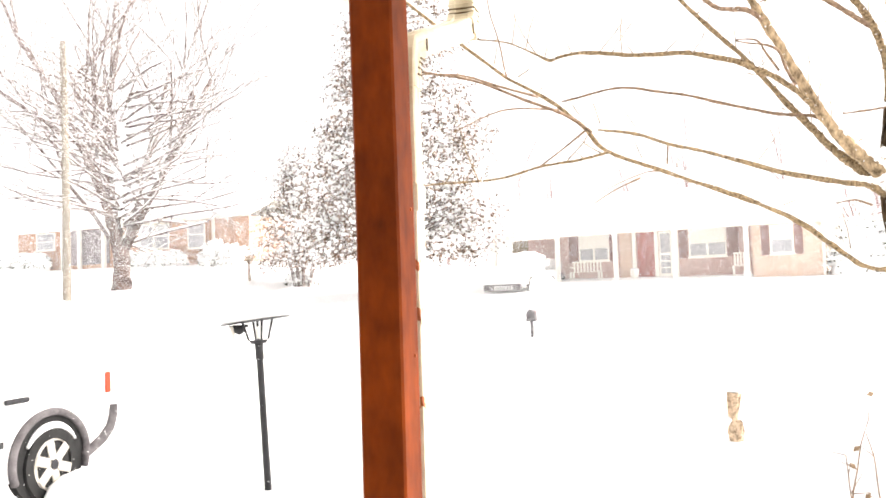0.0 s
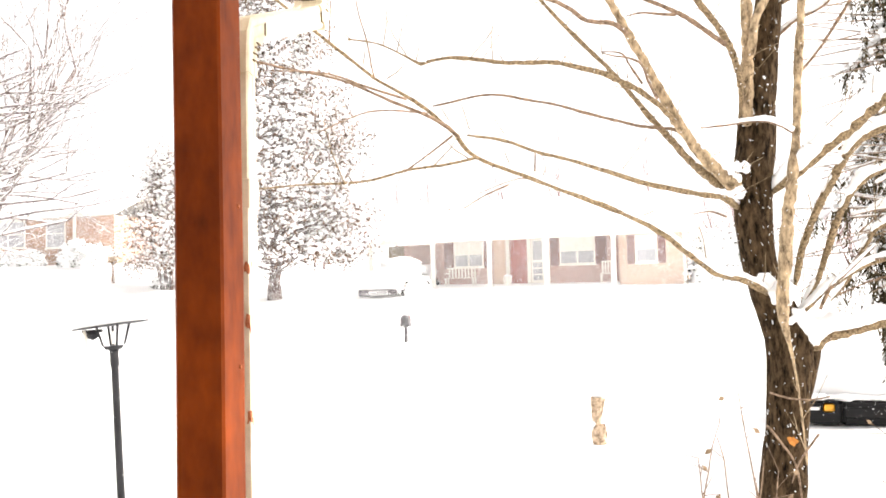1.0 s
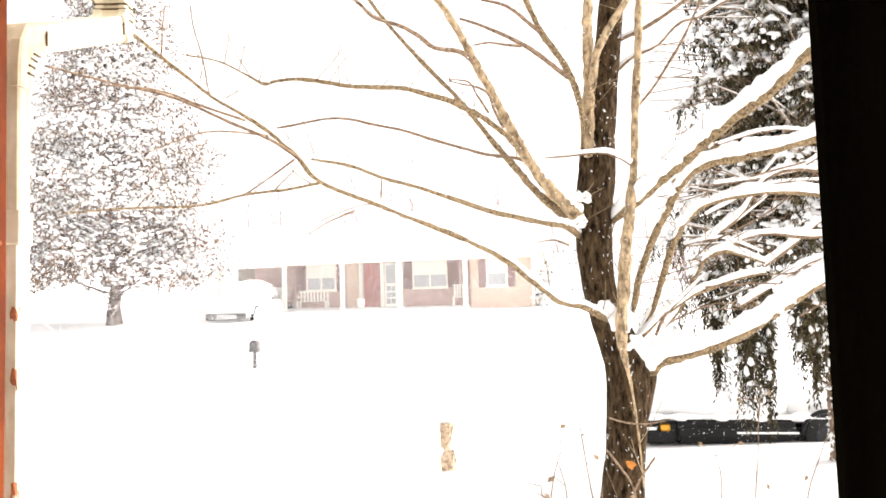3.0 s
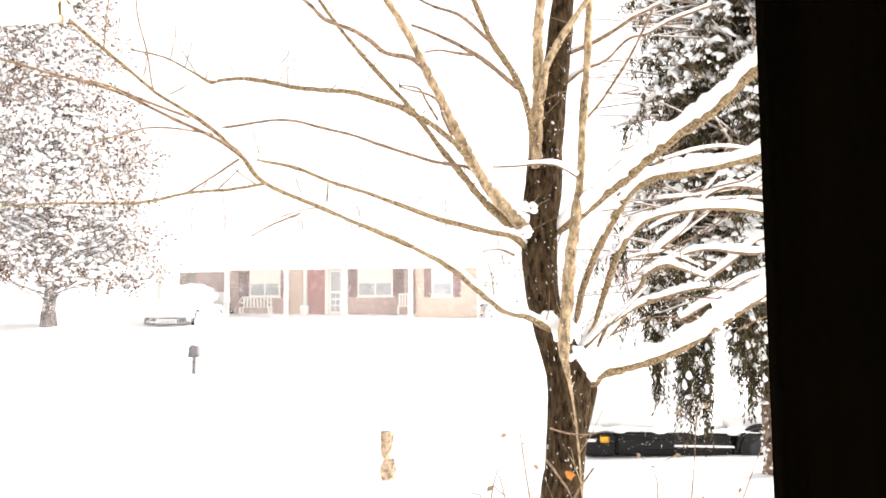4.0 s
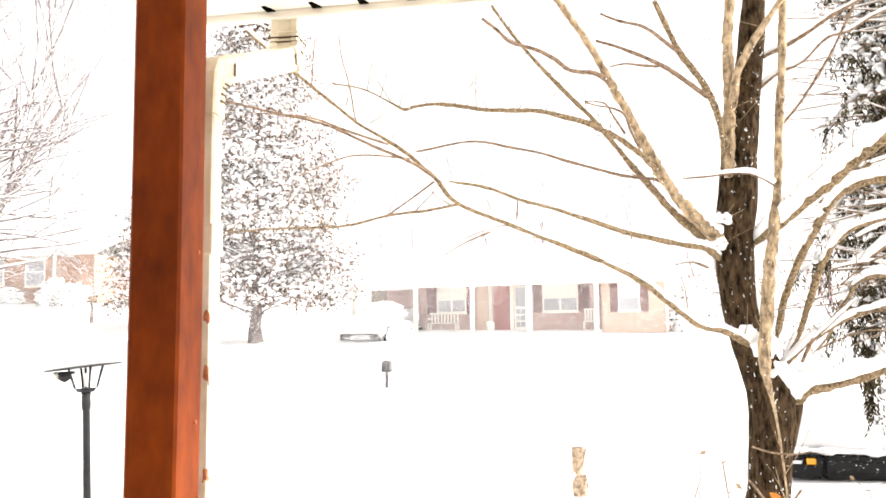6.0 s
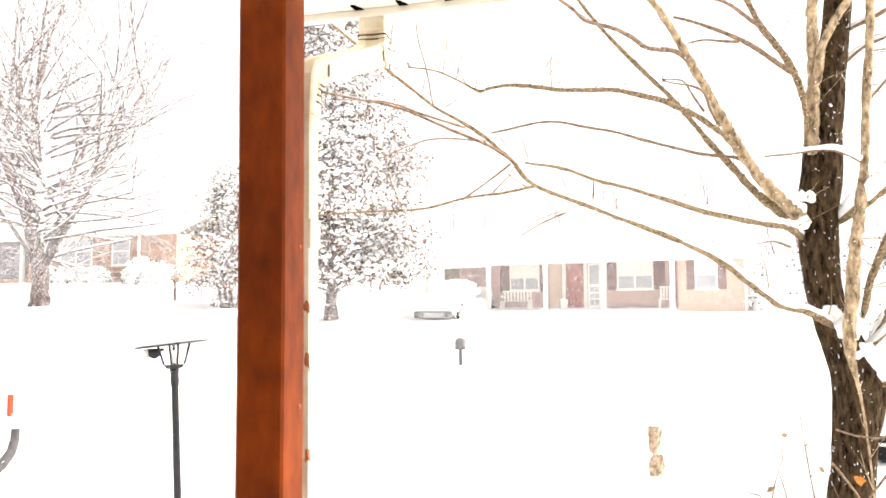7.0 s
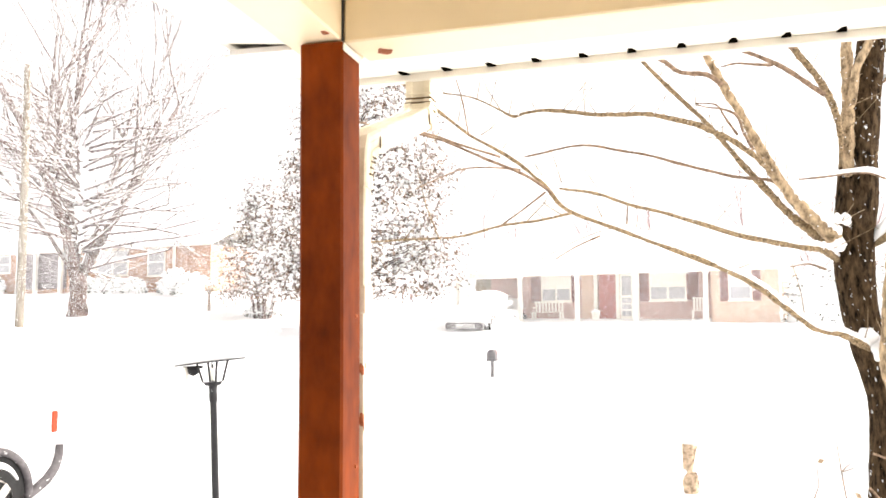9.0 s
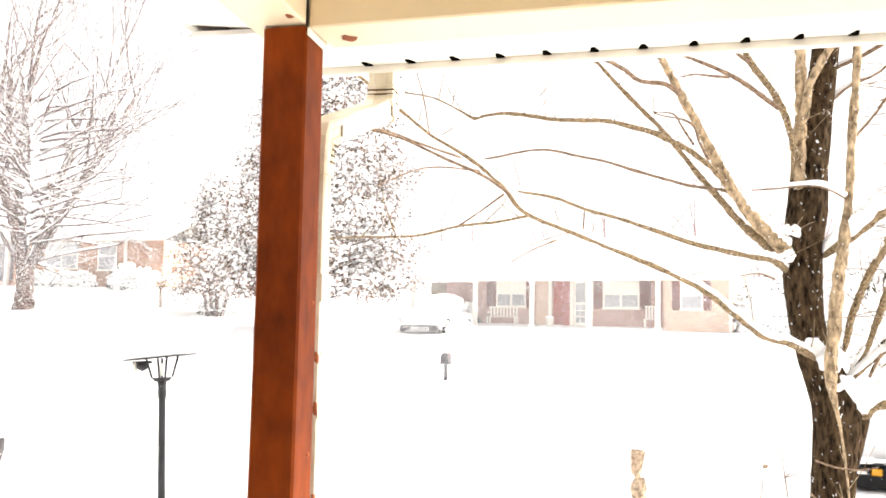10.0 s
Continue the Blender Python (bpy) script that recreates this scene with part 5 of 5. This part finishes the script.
def white_suv():
    ob = empty("car", -5.83, 7.99, 1.245, "white sport-utility car with dark wheel-arch cladding, coated in snow", "car")
    prof = [(0.0, 0.30), (0.03, 0.55), (0.0, 0.95), (-0.10, 1.10), (-0.30, 1.62), (-0.55, 1.70), (-2.2, 1.72), (-2.6, 1.66), (-3.2, 1.15), (-4.3, 1.00), (-4.55, 0.85), (-4.6, 0.40), (-4.5, 0.25), (-0.3, 0.25)]
    bm = bmesh.new()
    e = [[bm.verts.new((xx, a, b)) for a, b in prof] for xx in (0.0, -1.82)]
    for k in range(len(prof)):
        bm.faces.new((e[0][k], e[0][(k + 1) % len(prof)], e[1][(k + 1) % len(prof)], e[1][k]))
    bm.faces.new(e[0])
    bm.faces.new(e[1])
    bmesh.ops.bevel(bm, geom=bm.edges[:], offset=0.05, segments=3, affect="EDGES")
    body = part("body", bm, CARWHITE, ob)
    for y in (-0.88, -3.65):
        part("wheel_well", cyl(0.45, 0.45, -0.01, 0.004, 32, m=pose(0.0, y, 0.39, 0, 90, 0) @ Matrix.Diagonal((0.9, 1, 1, 1))), RUBBER, ob, "black wheel well")
        vf = ([], [])
        tube(vf, [(0.02, y + 0.465 * math.cos(a), 0.39 + 0.415 * math.sin(a), 0.036) for a in [radians(-22 + 224 * i / 24) for i in range(25)]], 8)
        rawpart("arch_flare", vf, CLADDING, ob, "dark grey wheel-arch flare")
        wheel(ob, -0.07, y, 0.335, 0.325, 0.22)
        vf = ([], [])
        tube(vf, [(0.03, y + 0.355 * math.cos(g), 0.335 + 0.352 * math.sin(g), 0.010 + 0.022 * math.sin((g - 0.5) * 1.4)) for g in [0.55 + 2.0 * i / 12 for i in range(13)]], 7, wob=0.2)
        rawpart("snow", vf, SNOW, ob, "snow packed on top of the tyre")
        part("wheel_drift", lump(0.22, 0.42, 0.20, y + 2, at=(0.16, y + 0.22, 0.05), rough=0.3), SNOW, ob, "snow drifted against the wheel", True)
    vf = ([], [])
    tube(vf, [(0.01, -0.45, 0.33, 0.042), (0.015, -0.33, 0.38, 0.048), (0.02, -0.18, 0.45, 0.048), (0.02, -0.06, 0.55, 0.046), (0.015, -0.01, 0.66, 0.045), (0.01, 0.0, 0.76, 0.042)], 8)
    rawpart("bumper_cladding", vf, CLADDING, ob, "dark grey rear bumper cladding")
    part("rear_bumper", box(-1.80, -0.02, 0.0, 0.07, 0.32, 0.62, 0.03, 2), CARWHITE, ob)
    part("tail_light", box(-0.05, 0.012, -0.11, -0.02, 0.88, 1.09, 0.012), REDLENS, ob, "red tail light")
    part("side_trim", box(0.0, 0.015, -2.9, -1.42, 0.57, 0.63, 0.006), GREYPL, ob)
    part("door_handle", box(0.005, 0.04, -1.42, -1.14, 0.93, 0.975, 0.012), GREYPL, ob)
    part("side_window", box(-0.03, -0.005, -2.2, -0.75, 1.18, 1.55, 0.02), SNOW, ob, "snow-plastered side window")
    part("roof_snow", lump(0.95, 1.5, 0.16, 3, at=(-0.91, -1.7, 1.74), rough=0.2), SNOW, ob, "thick snow on the roof", True)
    return ob


white_suv()


def black_car():
    x, y = 4.3, 12.9
    ob = empty("car", x, y, 1.06, "black car buried in deep snow beside the spruce", "car")
    bm = box(-0.86, 0.80, 0.0, 1.7, 0.06, 0.40, 0.04, 2)
    box(-1.32, -0.86, 0.02, 1.7, 0.06, 0.37, 0.04, 2, bm=bm)
    box(0.80, 2.1, 0.02, 1.7, 0.04, 0.27, 0.05, 2, bm=bm)
    part("body", bm, CARBLACK, ob)
    part("licence_snow", box(-1.30, -1.16, -0.012, 0.016, 0.25, 0.29, 0.006), SNOW, ob, "snow-covered plate")
    part("tail_panel", box(-0.85, 0.79, -0.03, -0.004, 0.16, 0.30, 0.01), CARBLACK, ob)
    part("rocker_snow", box(-0.05, 0.82, -0.07, -0.034, 0.205, 0.235, 0.008), SNOW, ob, "line of snow on the sill")
    for wx in (1.22,):
        t = part("wheel", cyl(0.30, 0.30, -0.1, 0.1, 24, m=pose(wx, 0.06, 0.18, 90, 0, 0)), RUBBER, ob)
        part("rim", cyl(0.18, 0.16, 0, 0.02, 18, m=pose(wx, -0.045, 0.18, 90, 0, 0)), GREYPL, t)
        vf = ([], [])
        tube(vf, [(wx + 0.34 * math.cos(a), -0.02, 0.18 + 0.34 * math.sin(a), 0.03) for a in [radians(180 * i / 14) for i in range(15)]], 6)
        rawpart("arch_flare", vf, CARBLACK, ob)
    part("marker_light", box(-1.13, -0.97, -0.045, -0.005, 0.23, 0.35, 0.02, 2), AMBER, ob, "amber marker light")
    for k in range(16):
        sx = -1.2 + 0.19 * k
        part("snow_fringe", lump(0.19 + 0.05 * math.sin(k * 2.3), 0.10, 0.04 + 0.02 * math.sin(k * 4.1), k, at=(sx, 0.04, 0.425), rough=0.5), SNOW, ob, "", True)
    flecks, dots = ([], []), random.Random(41)
    for k in range(90):
        pad(flecks, Vector((dots.uniform(-1.2, 2.0), -0.035, dots.uniform(0.12, 0.40))), dots.uniform(0.003, 0.010), dots.uniform(0.003, 0.009), dots)
    tagged(rawpart("snow_fleck", flecks, SNOW, ob, "specks of snow on the black paint"), kind="stuff")
    ob.matrix_basis = pose(x, y, 1.03, 0, 2.0, 0)
    part("aerial_stub", box(0.52, 0.56, 0.02, 0.06, 0.38, 0.50, 0.008), CARBLACK, ob)
    part("mirror", lump(0.045, 0.04, 0.04, 1, at=(0.42, -0.02, 0.44)), CARBLACK, ob, "", True)
    for sx, w, h in ((-0.55, 0.85, 0.5), (0.25, 0.9, 0.6), (1.45, 0.85, 0.34)):
        part("snow_load", lump(w, 0.75, h, sx, at=(sx, 0.82, 0.50), rough=0.25), SNOW, ob, "deep snow heaped on the car", True)
    return ob


black_car()


def snowy_car():
    ob = empty("car", -7.3, 34.4, 2.93, "pale car in the driveway wholly covered with snow", "car", rz=-9)
    part("bumper", box(-0.85, 0.72, -0.9, -0.75, 0.05, 0.30, 0.04), CLADDING, ob, "dark front bumper")
    for k in range(5):
        part("grille_bar", box(-0.4, 0.4, -0.92, -0.90, 0.08 + 0.035 * k, 0.095 + 0.035 * k), CARWHITE, ob)
    part("body", box(-0.88, 0.88, -0.75, 3.2, 0.15, 0.85, 0.12, 2), CARWHITE, ob)
    part("cabin", box(-0.75, 0.75, 0.5, 2.8, 0.85, 1.42, 0.2, 2), CARWHITE, ob)
    for sx in (-0.8, 0.8):
        for yy in (-0.1, 2.5):
            wheel(ob, sx, yy, 0.30, 0.31, 0.2, 1 if sx > 0 else -1)
    part("side_drift", lump(0.24, 1.9, 0.42, 8, at=(0.94, 1.2, 0.16), rough=0.3), SNOW, ob, "snow drifted over the wheels", True)
    part("hood_snow", lump(0.85, 0.75, 0.22, 4, at=(0, -0.1, 0.88)), SNOW, ob, "thick snow on the bonnet", True)
    part("roof_snow", lump(0.8, 1.25, 0.22, 5, at=(0, 1.65, 1.42)), SNOW, ob, "thick snow on the roof", True)
    return ob


snowy_car()
ob = empty("car", -7.35, 37.0, 3.08, "second grey car parked deeper under the carport", "car", rz=-9)
part("body", box(-0.85, 0.85, 0.6, 4.2, 0.2, 0.62, 0.12, 2), GREYPL, ob)
part("cabin", box(-0.7, 0.7, 1.6, 3.8, 0.62, 1.28, 0.2, 2), CARWHITE, ob)
for sx in (-0.75, 0.75):
    for yy in (1.2, 3.5):
        wheel(ob, sx, yy, 0.31, 0.31, 0.2, 1 if sx > 0 else -1)


# ---- things on and by the far houses ----
def on_house(lx, ly, lz=0.0):
    """World place of a point in the ranch house's own axes."""
    return pose(-6.0, 38.45, 3.17, 0, 0, -9.2) @ Vector((lx, ly, lz))


def bench(lx, ly):
    p = on_house(lx, ly, 0.08)
    ob = empty("garden_bench", *p, "white slatted garden bench on the porch", "bench", rz=-9.2)
    for k in range(4):
        part("seat_slat", box(-0.65, 0.65, 0.02 + 0.11 * k, 0.11 + 0.11 * k, 0.42, 0.45, 0.004), WHITE, ob)
    for k in range(9):
        part("back_slat", box(-0.62 + 0.15 * k, -0.55 + 0.15 * k, 0.46, 0.49, 0.46, 0.84), WHITE, ob)
    part("back_rail", box(-0.68, 0.68, 0.45, 0.50, 0.84, 0.92, 0.006), WHITE, ob)
    for sx in (-0.64, 0.64):
        for yy in (0.05, 0.47):
            part("leg", box(sx - 0.035, sx + 0.035, yy - 0.03, yy + 0.03, 0, 0.42), WHITE, ob)
        part("armrest", box(sx - 0.04, sx + 0.04, 0.0, 0.5, 0.62, 0.66, 0.005), WHITE, ob)
    return ob


bench(0.95, 0.6)


def porch_chair(lx, ly):
    p = on_house(lx, ly, 0.08)
    ob = empty("porch_chair", *p, "small white porch chair beside the door", "chair", rz=-9.2)
    part("seat", box(-0.25, 0.25, 0.0, 0.45, 0.40, 0.44, 0.01), WHITE, ob)
    for k in range(4):
        part("back_slat", box(-0.22 + 0.12 * k, -0.15 + 0.12 * k, 0.42, 0.45, 0.45, 0.92), WHITE, ob)
    part("back_rail", box(-0.25, 0.25, 0.415, 0.455, 0.92, 0.98, 0.005), WHITE, ob)
    for sx in (-0.22, 0.22):
        for yy in (0.03, 0.42):
            part("leg", box(sx - 0.02, sx + 0.02, yy - 0.02, yy + 0.02, 0, 0.40), WHITE, ob)


porch_chair(7.45, 0.5)
p = on_house(3.1, 0.9, 0.08)
urn = empty("porch_planter", *p, "pale porch planter dusted with snow", "planter")
part("pot", cyl(0.12, 0.2, 0, 0.42, 14), WHITE, urn)
part("snow", lump(0.19, 0.19, 0.1, 3, at=(0, 0, 0.43)), SNOW, urn, "", True)

LH = pose(-27.56, 45.8, 5.06, 0, 0, -8)
for k, (lx, ly, r, h) in enumerate(((-15.2, -1.5, 0.9, 1.05), (-14.0, -1.5, 0.9, 1.0), (-12.9, -1.5, 0.8, 1.0), (-5.4, -1.3, 0.8, 0.98), (-4.2, -1.3, 0.8, 0.92), (-3.0, -1.3, 0.8, 0.95), (-1.9, -1.3, 0.75, 0.92), (1.3, -1.6, 1.0, 1.45), (2.7, -1.9, 1.1, 1.2))):
    q = LH @ Vector((lx, ly, 0))
    s = shrub(q.x, q.y, r, h, 30 + k, "rounded hedge shrub smothered in snow beside the brick house", "hedge shrubs by the house")
    s.location.z = 5.02 - 0.03 * lx
for k, (lx, ly, r, h) in enumerate(((11.9, 0.6, 1.3, 2.4), (13.4, 1.2, 1.4, 2.8), (15.2, 1.5, 1.5, 2.6))):
    q = on_house(lx, ly)
    shrub(q.x, q.y, r, h, 50 + k, "tall twiggy shrub beside the house, white with snow", "shrubs at the house end")
shrub(-19.6, 41.0, 0.9, 0.8, 61, "low snow-buried shrub in the yard")

bx, by = -22.4, 40.56
bird = empty("bird_feeder", bx, by, land(bx, by) - 0.05, "brown wooden feeder on a short post, snow on its roof", "bird feeder")
part("post", box(-0.06, 0.06, -0.06, 0.06, -0.2, 1.05, 0.01), TWIG, bird)
part("tray", box(-0.35, 0.35, -0.25, 0.25, 1.05, 1.10, 0.01), TWIG, bird)
part("house", box(-0.2, 0.2, -0.15, 0.15, 1.10, 1.38, 0.01), OLDWOOD, bird, "orange-tan wooden box")
part("snow", lump(0.36, 0.28, 0.12, 5, at=(0, 0, 1.44)), SNOW, bird, "cap of snow", True)


# ---- dry stalks in front of the tree ----
def stalk(x, y, h, lean, seed):
    ob = empty("weed_stalk", x, y, land(x, y) - 0.05, "thin dry weed stalk with a few curled tan leaves", "weed", "dry stalks by the tree")
    rng = random.Random(seed)
    pts = [(lean * f * f + rng.uniform(-0.01, 0.01), rng.uniform(-0.02, 0.02), h * f, 0.0075 * (1 - 0.6 * f)) for f in [i / 8 for i in range(9)]]
    vf = ([], [])
    tube(vf, refine(pts, 2), 4)
    for k in range(5):
        q = Vector(pts[rng.randint(3, 8)][:3])
        d = Vector((rng.uniform(-1, 1), rng.uniform(-0.4, 0.4), rng.uniform(0, 1))).normalized() * rng.uniform(0.06, 0.2)
        tube(vf, [(*q, 0.0035), (*(q + d), 0.002)], 3)
        if k < 3:
            lf = ([], [])
            leaf_quad(lf, q + d, Vector((rng.uniform(-1, 1), 0.2, rng.uniform(-1, 0.2))), Vector((0.2, -1, 0.4)), 0.055, 0.016)
            rawpart("leaf", lf, TANLEAF, ob)
    rawpart("stem", vf, TWIG, ob)


for k, (x, y, h, lean) in enumerate(((0.98, 6.0, 1.40, -0.12), (0.86, 6.1, 1.05, -0.10), (0.92, 5.9, 0.95, 0.05), (0.70, 6.2, 0.9, -0.05), (1.05, 6.1, 0.85, 0.06), (0.6, 6.0, 1.15, 0.15), (2.25, 7.0, 1.3, 0.10), (2.75, 7.4, 1.25, 0.45), (2.0, 6.8, 0.95, -0.05))):
    stalk(x, y, h, lean, 70 + k)
lf = ([], [])
for k in range(5):
    an = k * 1.25
    leaf_quad(lf, Vector((0, 0, 0)), Vector((math.cos(an), -0.3, math.sin(an))), Vector((0.1 * k, -1, 0.2)), (0.046, 0.034, 0.05, 0.03, 0.042)[k], 0.02)
lobed = rawpart("dry_leaf", lf, DRYLEAF, yard_tree, "bright orange dead leaf caught on the bark")
lobed.location = (1.43 - LOCAL.x, 7.14 - LOCAL.y, 1.90 - LOCAL.z)


# ---- falling snow ----
def snowfall(name, label, count, seed, y0, y1, r0, r1, power):
    """Many thin triangular flakes in a wedge of air over the yards, as one mesh."""
    gen = np.random.default_rng(seed)
    d = y0 + (y1 - y0) * gen.random(count) ** power
    an = np.radians(gen.uniform(-24, 52, count))
    px, py = -np.sin(an) * d, 0.6 + np.cos(an) * d
    pz = gen.uniform(-0.22, 0.36, count) * d + 3.0
    t1, t2 = np.clip((py - 24) / 12, 0, 1), np.clip((-8 - px) / 18, 0, 1)
    low = 1.16 + np.maximum(2.0 * t1 * t1 * (3 - 2 * t1), 2.5 * t2 * t2 * (3 - 2 * t2)) + np.maximum(0, py - 36) * 0.08 + 0.1
    keep = pz > low + 0.9 * (px < -18)
    c = np.stack((px, py, pz), 1)[keep]
    n = len(c)
    rad = (r0 + (r1 - r0) * gen.random(n))[:, None]
    u = gen.normal(size=(n, 3))
    u /= np.linalg.norm(u, axis=1)[:, None]
    w = np.cross(u, gen.normal(size=(n, 3)))
    w /= np.linalg.norm(w, axis=1)[:, None]
    vs = np.stack((c + u * rad, c + (-0.5 * u + 0.87 * w) * rad, c + (-0.5 * u - 0.87 * w) * rad), 1).reshape(-1, 3)
    me = bpy.data.meshes.new(name)
    me.vertices.add(3 * n)
    me.vertices.foreach_set("co", vs.astype(np.float32).ravel())
    me.loops.add(3 * n)
    me.loops.foreach_set("vertex_index", np.arange(3 * n, dtype=np.int32))
    me.polygons.add(n)
    me.polygons.foreach_set("loop_start", np.arange(0, 3 * n, 3, dtype=np.int32))
    me.update(calc_edges=True)
    return tagged(link(name, me, FLAKE), label, "snow", kind="stuff")


snowfall("falling_snow", "falling white snowflakes drifting over the yard", 18000, 5, 3.5, 14, 0.003, 0.0062, 0.5)
snowfall("falling_snow", "thick curtain of falling snow towards the houses", 1700000, 6, 15, 36.5, 0.006, 0.012, 0.5)
